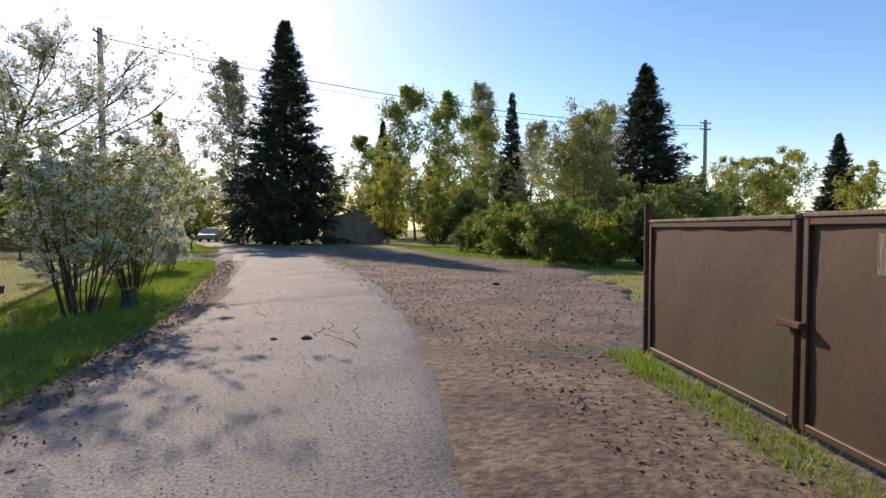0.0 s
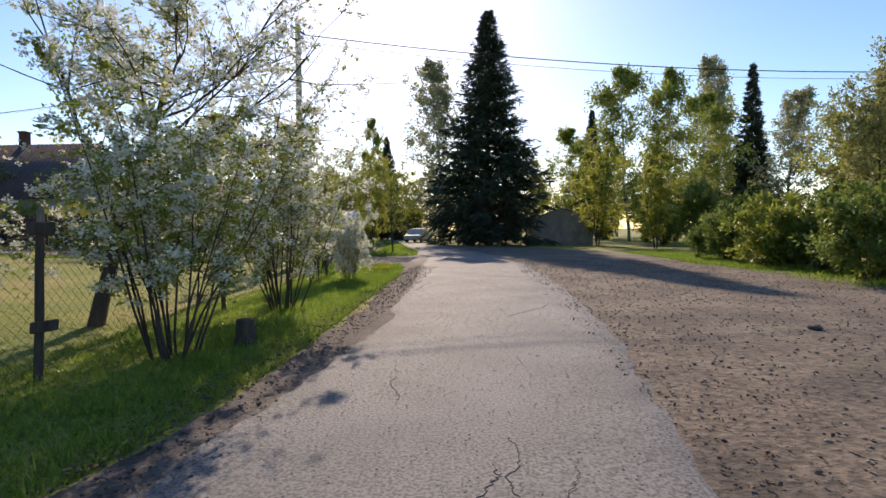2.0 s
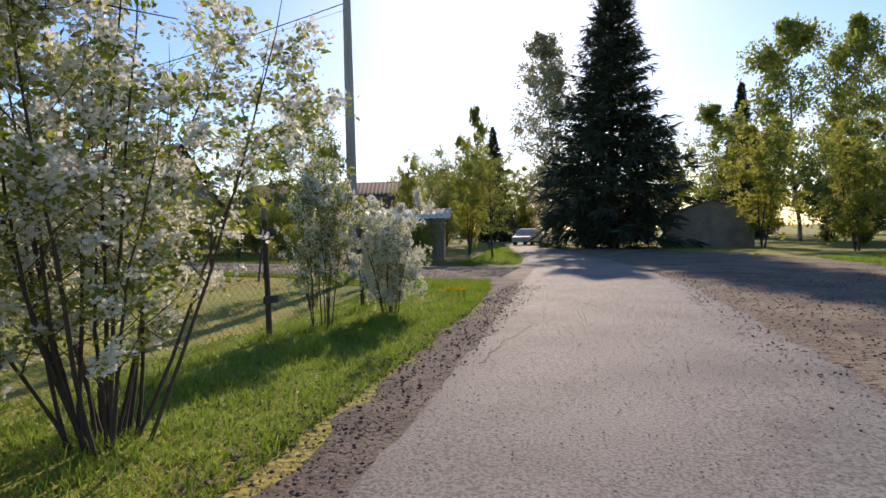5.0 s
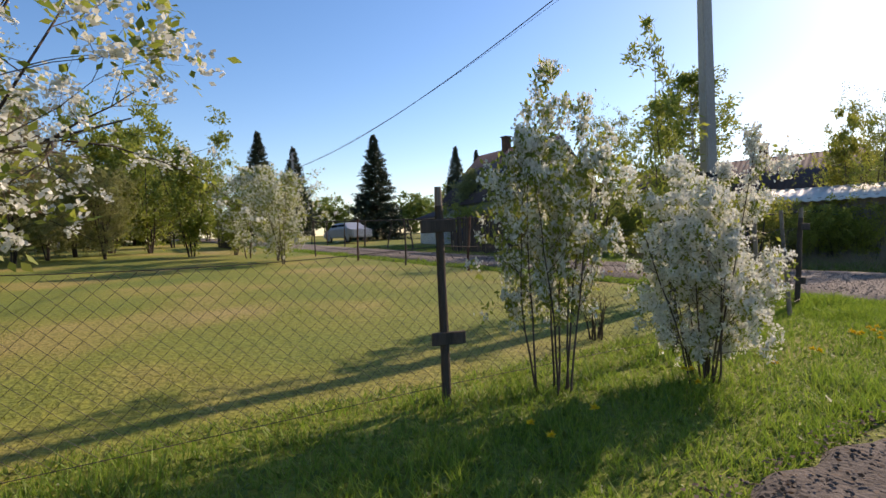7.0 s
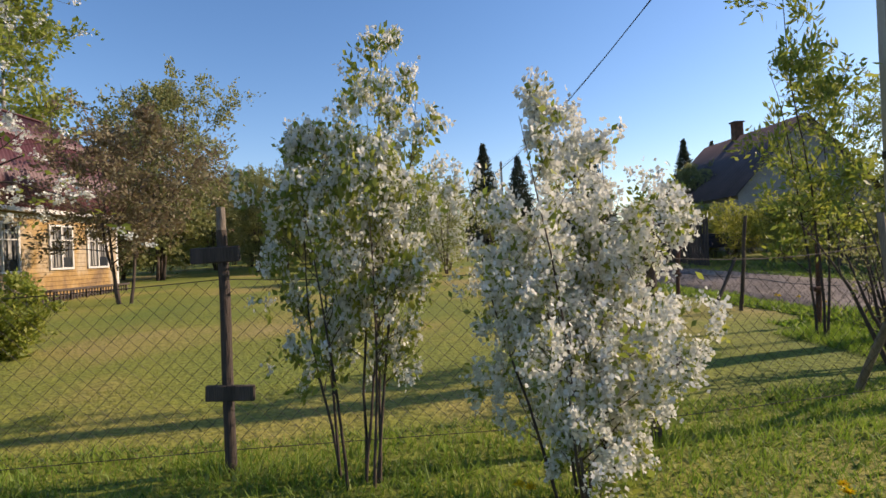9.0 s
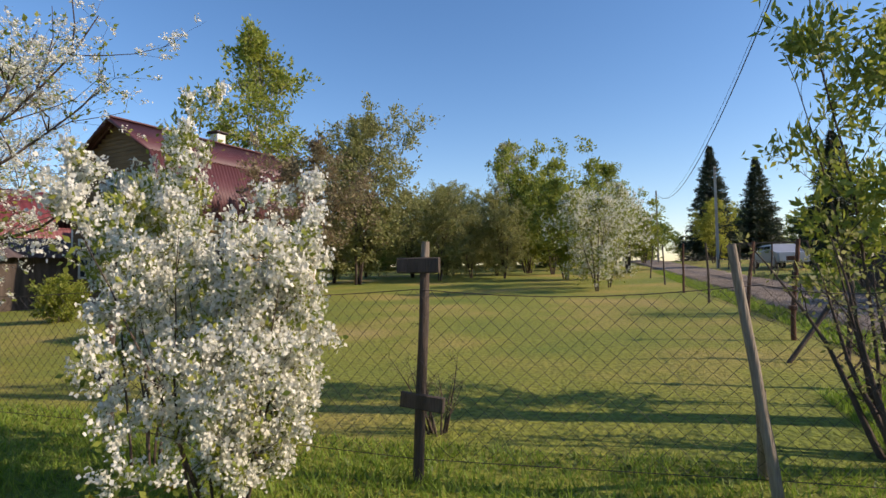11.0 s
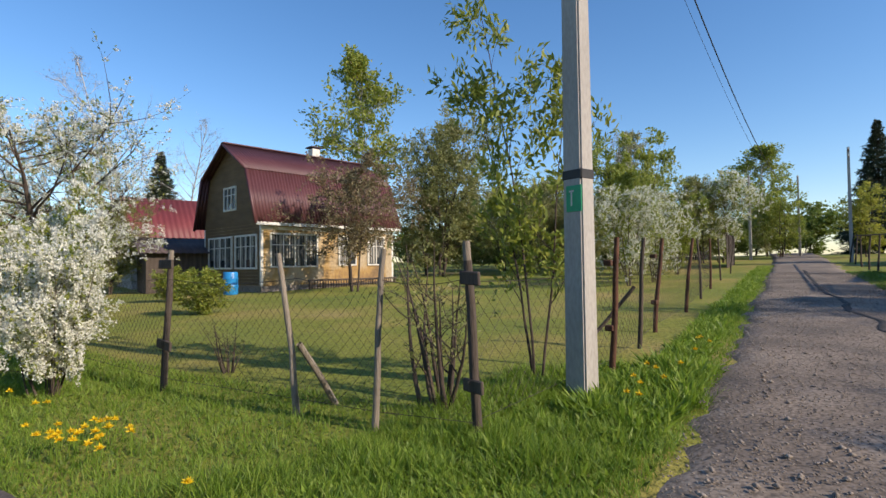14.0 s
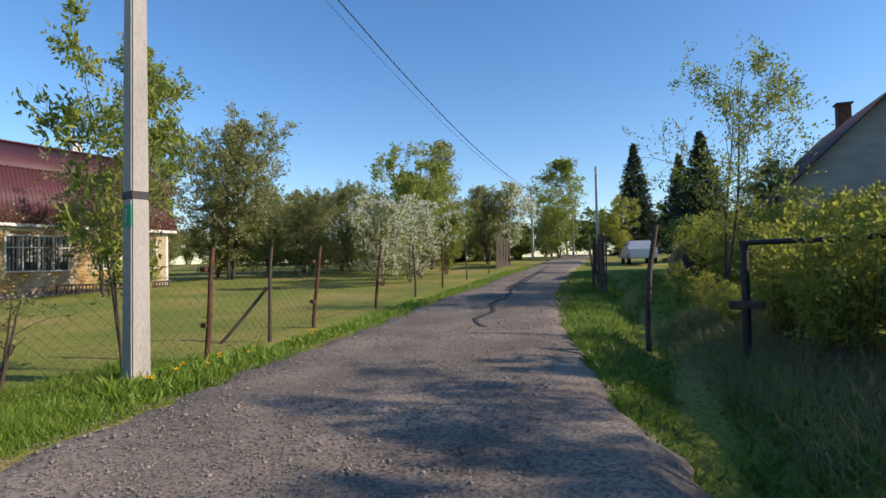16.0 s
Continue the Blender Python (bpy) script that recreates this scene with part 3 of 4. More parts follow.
# ---- concrete pole at the corner ----
def concrete_pole(x, y, h, w0, w1, label, lamp=False, band=False, turn=0.0):
    e = tagged(new("utility_pole"), label, "pole")
    e.matrix_world = pose(x, y, slope(x) if x < -10 else 0, 0, 0, turn)
    bm = bmesh.new()
    slab(bm, -0.5, -0.5, 0, 0.5, 0.5, 1)
    for v in bm.verts:
        k = w0 if v.co.z < 0.5 else w1
        v.co = Vector((v.co.x * k, v.co.y * k * 0.85, -0.3 if v.co.z < 0.5 else h))
    bmesh.ops.bevel(bm, geom=[q for q in bm.edges], offset=0.018, segments=2, affect="EDGES")
    part("shaft", bm, "concrete", e)
    for z in (h - 0.25, h - 0.65):
        part("crossarm", box(-0.45, -0.025, z, 0.45, 0.025, z + 0.06, bevel=0.005), "rust", e)
        for dx in (-0.38, 0.38):
            wd = Wood()
            wd.tube([(dx, 0, z + 0.05), (dx, 0, z + 0.1), (dx, 0, z + 0.17)], 0.03, 0.022, 8)
            wd.make("insulator", "white", e)
    if band:
        for z, m_, hh in ((2.26, "cable", 0.11), (1.93, "green", 0.27)):
            s = (w0 + (w1 - w0) * z / h) / 2 + 0.004
            if m_ == "cable":
                part("strap", box(-s, -s * 0.85, z, s, s * 0.85, z + hh, bevel=0.012), m_, e, "black strap round the shaft")
            else:
                p = part("number_plate", box(-s * 0.55, -s * 0.85 - 0.003, z, s * 0.95, -s * 0.85 + 0.01, z + hh, bevel=0.003), m_, e, "green painted number plate")
                part("digit", box(-0.008, -s * 0.85 - 0.007, z + 0.06, 0.008, -s * 0.85 - 0.003, z + hh - 0.05), "white", e)
                part("digit", box(-0.03, -s * 0.85 - 0.007, z + hh - 0.066, 0.03, -s * 0.85 - 0.003, z + hh - 0.05), "white", e)
    if lamp:
        wd = Wood()
        wd.tube([(0, 0, h - 0.6), (0.16, 0.06, h - 0.42), (0.38, 0.16, h - 0.32)], 0.025, 0.022, 8)
        wd.make("lamp_arm", "rust", e)
        bm = bmesh.new()
        bmesh.ops.create_uvsphere(bm, u_segments=12, v_segments=8, radius=1)
        for v in bm.verts:
            v.co = Vector((0.52 + v.co.x * 0.2, 0.22 + v.co.y * 0.09, h - 0.28 + v.co.z * 0.07))
        part("lamp_head", bm, "silver", e, "grey street lamp head", smooth=True)
    return e


concrete_pole(-5.14, 0.0, 9.25, 0.27, 0.17, "grey concrete utility pole with green plate on the corner", True, True, 75)
concrete_pole(-40.1, 2.1, 6.9, 0.24, 0.16, "grey concrete utility pole beside the gravel lane")
concrete_pole(-47.7, -4.2, 6.6, 0.24, 0.16, "grey concrete utility pole at the lane's verge")
concrete_pole(-52.7, -1.33, 6.7, 0.24, 0.16, "distant grey utility pole along the lane")
concrete_pole(28.8, 4.5, 8.6, 0.24, 0.18, "grey utility pole behind the thicket")


def cable(a, b, sag, r, label):
    t = np.linspace(0, 1, 40)[:, None]
    p = np.array(a) * (1 - t) + np.array(b) * t
    p[:, 2] -= sag * 4 * (t * (1 - t))[:, 0]
    wd = Wood()
    wd.tube(p, r, r, 5)
    return tagged(wd.make("overhead_cable", "cable"), label, "cable")


cable((-5.1, 0.0, 7.84), (-52.7, -1.33, 8.23), 2.47, 0.014, "black overhead cable above the gravel lane")
cable((-5.1, -0.1, 7.6), (-52.7, -1.6, 8.1), 2.3, 0.005, "thin overhead wire above the gravel lane")
cable((-5.0, 0.1, 8.9), (28.8, 4.5, 8.2), 0.8, 0.02, "black overhead cable crossing the road")
cable((-5.0, 0.0, 8.6), (28.8, 4.5, 8.0), 0.85, 0.01, "thin overhead wire crossing the road")


# ---- fences ----
def cross_post(x, y, h, boards, label, lean=(0, 0), turn=0.0, half=0.19):
    """Old iron post with short boards nailed across it."""
    e = tagged(new("fence_post"), label, "fence post", "posts of the front fence")
    e.matrix_world = pose(x, y, 0, lean[0], lean[1], turn)
    wd = Wood()
    wd.tube([(0, 0, -0.25), (0.006, 0, h * 0.3), (-0.006, 0.004, h * 0.65), (0, 0, h - 0.16)], 0.042, 0.036, 8)
    wd.make("shaft", "oldwood", e)
    wd = Wood()
    wd.tube([(0, 0, h - 0.17), (0, 0, h - 0.08), (0, 0, h)], 0.034, 0.03, 8)
    wd.make("post_cap", "greywood", e, "bare grey tip of the post")
    for z in boards:
        part("cross_board", box(-0.03, -half, z - 0.055, 0.0, half, z + 0.055, bevel=0.008, m=pose(0.052, 0, 0, 3 * math.sin(z * 9), 0, 0)), "oldwood", e, "short dark board nailed across")
    return e


POSTS = [(-2.5, -15.49), (-2.83, -11.06), (-2.95, -7.31), (-2.92, -4.28)]
for i, (x, y) in enumerate(POSTS):
    cross_post(x, y, (1.62, 1.6, 1.78, 1.62)[i], (0.5, 1.45), "dark rusty fence post with two short cross boards", ((0, 3), (0, -1), (0, -0.5), (-2, -2))[i], half=0.165)
cross_post(-2.4, -20, 1.6, (0.52, 1.42), "dark rusty fence post with two short cross boards")
cross_post(-3.55, -0.22, 1.6, (0.42, 1.3), "rusty iron corner post leaning by the concrete pole", (0, 4), -10, 0.11)


def stick(x, y, h, r, label, material="greywood", seed=0, lean=0.0, name="fence_stake", side=0.03):
    rng = np.random.default_rng(seed)
    wd = Wood()
    wd.tube(run(rng, (0, 0, -0.2), (lean, side, 1), h + 0.2, 7, 0.035, 0), r, r * 0.75, 7)
    o = wd.make(name, material)
    o.location = (x, y, slope(x))
    return tagged(o, label, "stake", "stakes of the fence")


stick(-3.15, -2.04, 1.55, 0.036, "crooked grey wooden stake propped in the fence", seed=3, lean=-0.03, side=-0.015)
stick(-3.22, -1.08, 1.55, 0.034, "crooked barkless wooden stake with knots", seed=9, lean=-0.05, side=-0.04)
wd = Wood()
wd.tube([(-3.64, -2.05, -0.05), (-3.44, -2.08, 0.3), (-3.22, -2.12, 0.64)], 0.035, 0.032, 7)
tagged(wd.make("fence_prop", "greywood"), "slanting grey wooden prop bracing a stake", "prop")
LANE_POSTS = [(-6.37, -0.15, "rust"), (-7.9, -0.3, "oldwood"), (-9.5, -0.52, "rust"), (-12.4, -0.7, "rust"), (-15.7, -1.1, "oldwood"), (-19, -1.5, "rust"), (-23, -1.9, "oldwood"), (-28, -2.4, "oldwood")]
for i, (x, y, m_) in enumerate(LANE_POSTS):
    stick(x, y, 1.6, 0.042 if m_ == "rust" else 0.036, "rusty iron fence pipe beside the lane" if m_ == "rust" else "dark wooden fence post beside the lane", m_, 20 + i, name="fence_post")
    if m_ == "rust" and i < 3:
        for z in (0.45, 1.25):
            o = part("post_bracket", box(-0.06, -0.05, z, 0.06, 0.05, z + 0.07, bevel=0.008), "rust")
            o.location = (x, y, slope(x))
            tagged(o, "rusty bracket clamped on a fence pipe", "bracket")
wd = Wood()
wd.tube([(-7.55, -1.05, 0.1), (-7.72, -0.7, 0.55), (-7.9, -0.34, 1.05)], 0.03, 0.03, 6)
tagged(wd.make("fence_brace", "oldwood"), "dark diagonal brace against a fence post", "brace")


def chain_link(points, z0, z1, cell, label):
    """Woven wire between posts: two sets of slanting wires and three line wires, sagging a little."""
    e = tagged(new("chain_link_fence"), label, "fence")
    wd, top = Wood(), Wood()
    for (xa, ya), (xb, yb) in zip(points, points[1:]):
        a, b = np.array((xa, ya)), np.array((xb, yb))
        ln = np.hypot(*(b - a))
        h = z1 - z0
        for k in range(int(-h / cell), int(ln / cell) + 1):
            for sgn in (1, -1):
                s0, s1 = k * cell, k * cell + h
                za, zb = (z0, z1) if sgn > 0 else (z1, z0)
                c0, c1 = max(s0, 0), min(s1, ln)
                if c1 - c0 < 0.05:
                    continue
                pts = []
                for s in np.linspace(c0, c1, 5):
                    z = za + (zb - za) * (s - s0) / h
                    q = a + (b - a) * s / ln
                    sagz = 0.06 * math.sin(math.pi * s / ln) * (z - z0) / h
                    bulge = 0.03 * math.sin(math.pi * s / ln * 2 + z)
                    pts.append((q[0] + bulge + 0.003 * sgn, q[1], z - sagz + slope(q[0])))
                wd.tube(pts, 0.0016, 0.0016, 3)
        for z in (z0, z1):
            pts = [(*(a + (b - a) * s), z + slope((a + (b - a) * s)[0]) - 0.06 * math.sin(math.pi * s) * (z > z0)) for s in np.linspace(0, 1, 8)]
            top.tube(pts, 0.003, 0.003, 4)
    tagged(wd.make("mesh_wire", "wire", e), kind="stuff")
    tagged(top.make("line_wire", "wire", e), kind="stuff")
    return e


chain_link([(-2.4, -20), *POSTS, (-3.2, -2.1), (-3.3, -1.13), (-3.5, -0.22)], 0.1, 1.28, 0.115, "sagging rusty chain-link fence along the front lawn")
chain_link([(-3.45, -0.24), *[(x, y) for x, y, m_ in LANE_POSTS[:6]]], 0.1, 1.25, 0.16, "thin rusty chain-link fence along the gravel lane")


def board_fence(points, h, label, gap=0.012):
    e = tagged(new("board_fence"), label, "fence")
    e.location.z = slope(points[0][0])
    rng = np.random.default_rng(int(abs(points[0][0]) * 10))
    for (xa, ya), (xb, yb) in zip(points, points[1:]):
        ln = math.hypot(xb - xa, yb - ya)
        a = math.degrees(math.atan2(yb - ya, xb - xa))
        k = int(ln / 0.13)
        for z in (0.35, h - 0.3):
            part("rail", box(0, 0.015, z, ln, 0.05, z + 0.06, m=pose(xa, ya, 0, 0, 0, a)), "oldwood", e)
        for i in range(k):
            s = i * ln / k
            hh = h * rng.uniform(0.94, 1.04)
            part("plank", box(s, -0.012, 0, s + ln / k - gap, 0.012, hh, m=pose(xa, ya, 0, rng.normal() * 1.2, rng.normal() * 0.8, a)), "oldwood", e)
    return e


board_fence([(-16.8, 4.55), (-18.6, 4.2), (-20.6, 3.9)], 1.75, "dark weathered board fence beside the gravel lane", 0.03)
board_fence([(-33, -3.4), (-38, -3.8)], 1.9, "dark weathered board fence under a blossoming bush")
# open frame and posts beside the ditch
e = tagged(new("pipe_gateway"), "black rusty pipe frame standing over the ditch", "gate frame")
e.location = (-8.3, 6.95, 0.05)
wd = Wood()
wd.tube([(0, 0, -0.6), (0.01, 0, 0.6), (0, 0, 1.6)], 0.055, 0.05, 8)
wd.make("upright", "cable", e)
wd = Wood()
wd.tube([(-0.02, -0.05, 1.57), (0.3, 0.9, 1.58), (0.55, 1.9, 1.62), (0.9, 2.9, 1.64)], 0.035, 0.035, 8)
wd.make("top_rail", "cable", e)
part("cross_board", box(-0.03, -0.22, 0.72, 0.03, 0.22, 0.83, bevel=0.01, m=pose(0.06, 0, 0, 0, 0, 15)), "oldwood", e)
wd = Wood()
wd.tube([(0.75, 2.2, -0.5), (0.72, 2.2, 0.6), (0.7, 2.2, 1.3)], 0.05, 0.045, 8)
wd.make("upright", "rust", e)
stick(-9.3, 5.75, 1.75, 0.05, "dark round wooden post beside the ditch", "oldwood", 51, 0.02, "fence_post")
for i in range(9):
    stick(-18.5 - 2.6 * i, 4.0 - 0.25 * i, 1.6, 0.045, "dark wooden fence post along the lane", "oldwood", 60 + i, 0.02, "fence_post")
wd = Wood()
wd.tube([(-18.5, 4.0, 2.1), (-25, 3.35, 2.33), (-36, 2.2, 2.7)], 0.03, 0.03, 5)
tagged(wd.make("fence_rail", "oldwood"), "long dark top rail on the lane fence", "rail")

# ---- house with the gambrel roof ----
HOUSE = Matrix.LocRotScale((-13.0, -17.43, 0.3), Euler((0, 0, radians(173.5))), None)
HL, HD = 7.2, 5.7  # along the roof, and across


def window(e, x0, z0, w, h, wall_y, out, cols, m, trim="white"):
    """Framed window in a wall at y = wall_y, facing out (-1 or 1): frame, curtain, panes."""
    win = new("window")
    win.parent = e
    f = 0.07
    y0, y1 = sorted((wall_y + out * 0.0, wall_y + out * 0.06))
    for n_, b in (("frame", (x0 - f, y0, z0 - f, x0 + w + f, y1, z0)), ("frame", (x0 - f, y0, z0 + h, x0 + w + f, y1, z0 + h + f)),
                  ("frame", (x0 - f, y0, z0, x0, y1, z0 + h)), ("frame", (x0 + w, y0, z0, x0 + w + f, y1, z0 + h))):
        part(n_, box(*b, bevel=0.006, m=m), trim, win)
    for i in range(1, cols):
        xx = x0 + w * i / cols
        part("mullion", box(xx - 0.022, y0, z0, xx + 0.022, y1 - 0.01 if out > 0 else y1, z0 + h, m=m), trim, win)
    part("mullion", box(x0, y0 + 0.005, z0 + h * 0.66, x0 + w, y1 - 0.005, z0 + h * 0.66 + 0.035, m=m), trim, win)
    for i in range(cols):
        a = x0 + w * i / cols + 0.01
        part("pane", box(a, wall_y + out * 0.012 - 0.002, z0, a + w / cols - 0.02, wall_y + out * 0.012 + 0.002, z0 + h, m=m), "glass", win)
        bm = bmesh.new()
        nn = 8
        vs = [[bm.verts.new(m @ Vector((a + (w / cols - 0.02) * k / nn, wall_y + out * (0.022 + 0.006 * math.sin(k * 2.4)), zz))) for k in range(nn + 1)] for zz in (z0 + h * (0.25 if (i % 2) else 0.02), z0 + h)]
        for k in range(nn):
            if (k * 7 + i * 3) % 5 < 3:
                bm.faces.new((vs[0][k], vs[0][k + 1], vs[1][k + 1], vs[1][k]))
        part("curtain", bm, "curtain", win)
    return win


house = tagged(new("house"), "yellow wooden country house with burgundy gambrel roof", "house")
house.matrix_world = HOUSE
I4 = Matrix.Identity(4)
# local axes: x runs back along the long wall, y negative towards the lawn is mirrored: long wall at y = 0, depth towards +y
part("plinth", box(0.02, 0.02, -0.4, HL - 0.02, HD - 0.02, 0.32), "plinth", house)
part("wall", box(0, 0, 0.32, HL, HD, 2.95), "siding", house)
for i in range(18):
    z = 0.34 + i * 0.145
    part("plank", box(0.0, -0.022, z, HL, -0.001, z + 0.135, bevel=0.006), "siding", house)
    part("plank", box(-0.022, 0.0, z, -0.001, HD, z + 0.135, bevel=0.006), "gable", house)
for xx, yy in ((-0.03, -0.03), (HL - 0.09, -0.03), (-0.03, HD - 0.09)):
    part("corner_board", box(xx, yy, 0.3, xx + 0.12, yy + 0.12, 2.95, bevel=0.01), "white", house)
part("fascia", box(-0.35, -0.32, 2.86, HL + 0.3, -0.26, 3.0, bevel=0.01), "white", house)
part("band", box(-0.04, -0.05, 2.7, HL, -0.024, 2.84, bevel=0.006), "white", house)
# gambrel: eave, knee, ridge
EAVE, KNEE, RIDGE = (-0.32, 2.98), (0.55, 5.35), (HD / 2, 6.75)
gb_ = bmesh.new()
prof = [(0.0, 2.95), (0.62, 5.25), (HD / 2, 6.62), (HD - 0.62, 5.25), (HD, 2.95)]
for x0, x1 in ((0.0, 0.12), (HL - 0.12, HL)):
    a_ = [gb_.verts.new((x0, y, z)) for y, z in prof]
    b_ = [gb_.verts.new((x1, y, z)) for y, z in prof]
    gb_.faces.new(a_)
    gb_.faces.new(b_)
    for i in range(5):
        gb_.faces.new((a_[i], a_[(i + 1) % 5], b_[(i + 1) % 5], b_[i]))
part("gable_wall", gb_, "gable", house, "brown boarded gable")
for i in range(24):
    z = 3.0 + i * 0.15
    half = (HD / 2 - 0.62 * (z - 2.95) / 2.3) if z < 5.25 else (HD / 2 - 0.62) * (6.62 - z) / 1.37
    if half > 0.15:
        part("plank", box(-0.022, HD / 2 - half, z, -0.001, HD / 2 + half, z + 0.14, bevel=0.006), "gable", house)


def corrugated(e, x0, x1, p, q, material, pitch=0.15, amp=0.022, name="roof_sheet", thick=0.02):
    """Wavy sheet between two lines that run along x."""
    n = int((x1 - x0) / pitch * 6)
    v, f = [], []
    d = np.array([q[0] - p[0], q[1] - p[1]])
    nrm = np.array([-d[1], d[0]]) / np.hypot(*d)
    for i in range(n + 1):
        x = x0 + (x1 - x0) * i / n
        w = amp * math.sin(i * math.pi / 3)
        for (y, z), off in ((p, 0), (q, 0), (q, -thick), (p, -thick)):
            v.append((x, y + nrm[0] * (w + off), z + nrm[1] * (w + off)))
    for i in range(n):
        a = i * 4
        f += [(a, a + 1, a + 5, a + 4), (a + 2, a + 3, a + 7, a + 6), (a + 1, a + 2, a + 6, a + 5), (a + 3, a, a + 4, a + 7)]
    return solid(name, v, np.array(f), material, e)


corrugated(house, -0.4, HL + 0.35, EAVE, KNEE, "roof")
corrugated(house, -0.4, HL + 0.35, (KNEE[0] - 0.06, KNEE[1] - 0.04), RIDGE, "roof")
corrugated(house, -0.4, HL + 0.35, (HD - EAVE[0], EAVE[1]), (HD - KNEE[0], KNEE[1]), "roof")
corrugated(house, -0.4, HL + 0.35, (HD - KNEE[0], KNEE[1]), (HD / 2, RIDGE[1]), "roof")
part("ridge_cap", box(-0.42, HD / 2 - 0.14, RIDGE[1] - 0.02, HL + 0.37, HD / 2 + 0.14, RIDGE[1] + 0.045, bevel=0.02), "roof", house)
for a_, b_ in ((EAVE, KNEE), (KNEE, RIDGE), ((HD - EAVE[0], EAVE[1]), (HD - KNEE[0], KNEE[1])), ((HD - KNEE[0], KNEE[1]), (HD / 2, RIDGE[1]))):
    w_ = Wood()
    w_.tube([(-0.4, a_[0], a_[1] - 0.06), (-0.4, (a_[0] + b_[0]) / 2, (a_[1] + b_[1]) / 2 - 0.06), (-0.4, b_[0], b_[1] - 0.06)], 0.07, 0.07, 4, True)
    w_.make("barge_board", "roof", house, smooth=False)
part("chimney", box(4.4, HD / 2 + 0.15, 6.1, 4.85, HD / 2 + 0.6, 7.25, bevel=0.02), "white", house)
part("chimney_cap", box(4.3, HD / 2 + 0.05, 7.3, 4.95, HD / 2 + 0.7, 7.36, bevel=0.01), "darkroof", house)
window(house, 0.45, 1.15, 2.2, 1.35, -0.022, -1, 4, I4)
window(house, 3.9, 1.2, 0.9, 1.3, -0.022, -1, 2, I4)
window(house, 5.6, 1.2, 0.95, 1.3, -0.022, -1, 2, I4)
SIDE = pose(0, 0, 0, 0, 0, 90)
window(house, 0.35, 1.1, 1.9, 1.35, 0.022, 1, 4, SIDE)
window(house, 2.7, 1.1, 2.4, 1.35, 0.022, 1, 4, SIDE)
window(house, HD / 2 - 0.55, 3.75, 1.1, 0.95, 0.022, 1, 3, SIDE)
# low rail in front of the long wall
for i in range(8):
    part("rail_post", box(2.0 + i * 0.7, -0.5, -0.3, 2.06 + i * 0.7, -0.45, 0.52), "oldwood", house)
for i in range(36):
    part("picket", box(2.0 + i * 0.142, -0.44, -0.2, 2.05 + i * 0.142, -0.42, 0.48), "oldwood", house)
part("rail", box(1.95, -0.52, 0.46, 7.1, -0.4, 0.54, bevel=0.01), "oldwood", house)

# blue barrel by the house
bm = bmesh.new()
prof = [(0.27, 0.0), (0.29, 0.03), (0.285, 0.28), (0.3, 0.31), (0.3, 0.36), (0.285, 0.39), (0.285, 0.6), (0.3, 0.63), (0.3, 0.68), (0.285, 0.71), (0.28, 0.9), (0.26, 0.93), (0.24, 0.9), (0.24, 0.2)]
rings = [[bm.verts.new((r * math.cos(a * math.pi / 12), r * math.sin(a * math.pi / 12), z)) for a in range(24)] for r, z in prof]
for a_, b_ in zip(rings, rings[1:]):
    for k in range(24):
        bm.faces.new((a_[k], a_[(k + 1) % 24], b_[(k + 1) % 24], b_[k]))
bm.faces.new(rings[0])
bm.faces.new(rings[-1])
barrel = part("barrel", bm, "blue", smooth=True)
barrel.location = (-11.9, -17.9, 0.3)
tagged(barrel, "bright blue plastic water barrel beside the house", "barrel")


def cottage(x, y, turn, ln, wd_, wall, ridge, wallmat, roofmat, label, name="house", wins=2, chimney=True, over=0.35):
    """Plain gabled building: walls, gables, roof sheets, windows, chimney."""
    e = tagged(new(name), label, "house" if name == "house" else "shed")
    e.matrix_world = pose(x, y, slope(x), 0, 0, turn)
    part("wall", box(0, 0, -0.2, ln, wd_, wall), wallmat, e)
    for x0, x1 in ((0, 0.1), (ln - 0.1, ln)):
        bm_ = bmesh.new()
        a = [bm_.verts.new((x0, yy, zz)) for yy, zz in ((0, wall), (wd_ / 2, ridge - 0.05), (wd_, wall))]
        b = [bm_.verts.new((x1, yy, zz)) for yy, zz in ((0, wall), (wd_ / 2, ridge - 0.05), (wd_, wall))]
        bm_.faces.new(a)
        bm_.faces.new(b)
        for i in range(3):
            bm_.faces.new((a[i], a[(i + 1) % 3], b[(i + 1) % 3], b[i]))
        part("gable_wall", bm_, wallmat, e)
    k = (ridge - wall) / (wd_ / 2)
    corrugated(e, -over, ln + over, (-over, wall - over * k), (wd_ / 2, ridge), roofmat, 0.3, 0.02)
    corrugated(e, -over, ln + over, (wd_ + over, wall - over * k), (wd_ / 2, ridge), roofmat, 0.3, 0.02)
    for i in range(wins):
        window(e, ln * (i + 0.5) / wins - 0.5, 1.0, 1.0, 1.2, -0.002, -1, 2, I4)
    if wins:
        window(e, wd_ / 2 - 0.5, 1.0, 1.0, 1.2, 0.002, 1, 2, SIDE)
    if chimney:
        part("chimney", box(ln * 0.6, wd_ / 2 - 0.25, ridge - 0.4, ln * 0.6 + 0.45, wd_ / 2 + 0.25, ridge + 0.8, bevel=0.02), "rust", e)
        part("chimney_cap", box(ln * 0.6 - 0.06, wd_ / 2 - 0.31, ridge + 0.8, ln * 0.6 + 0.51, wd_ / 2 + 0.31, ridge + 0.87), "darkroof", e)
    return e


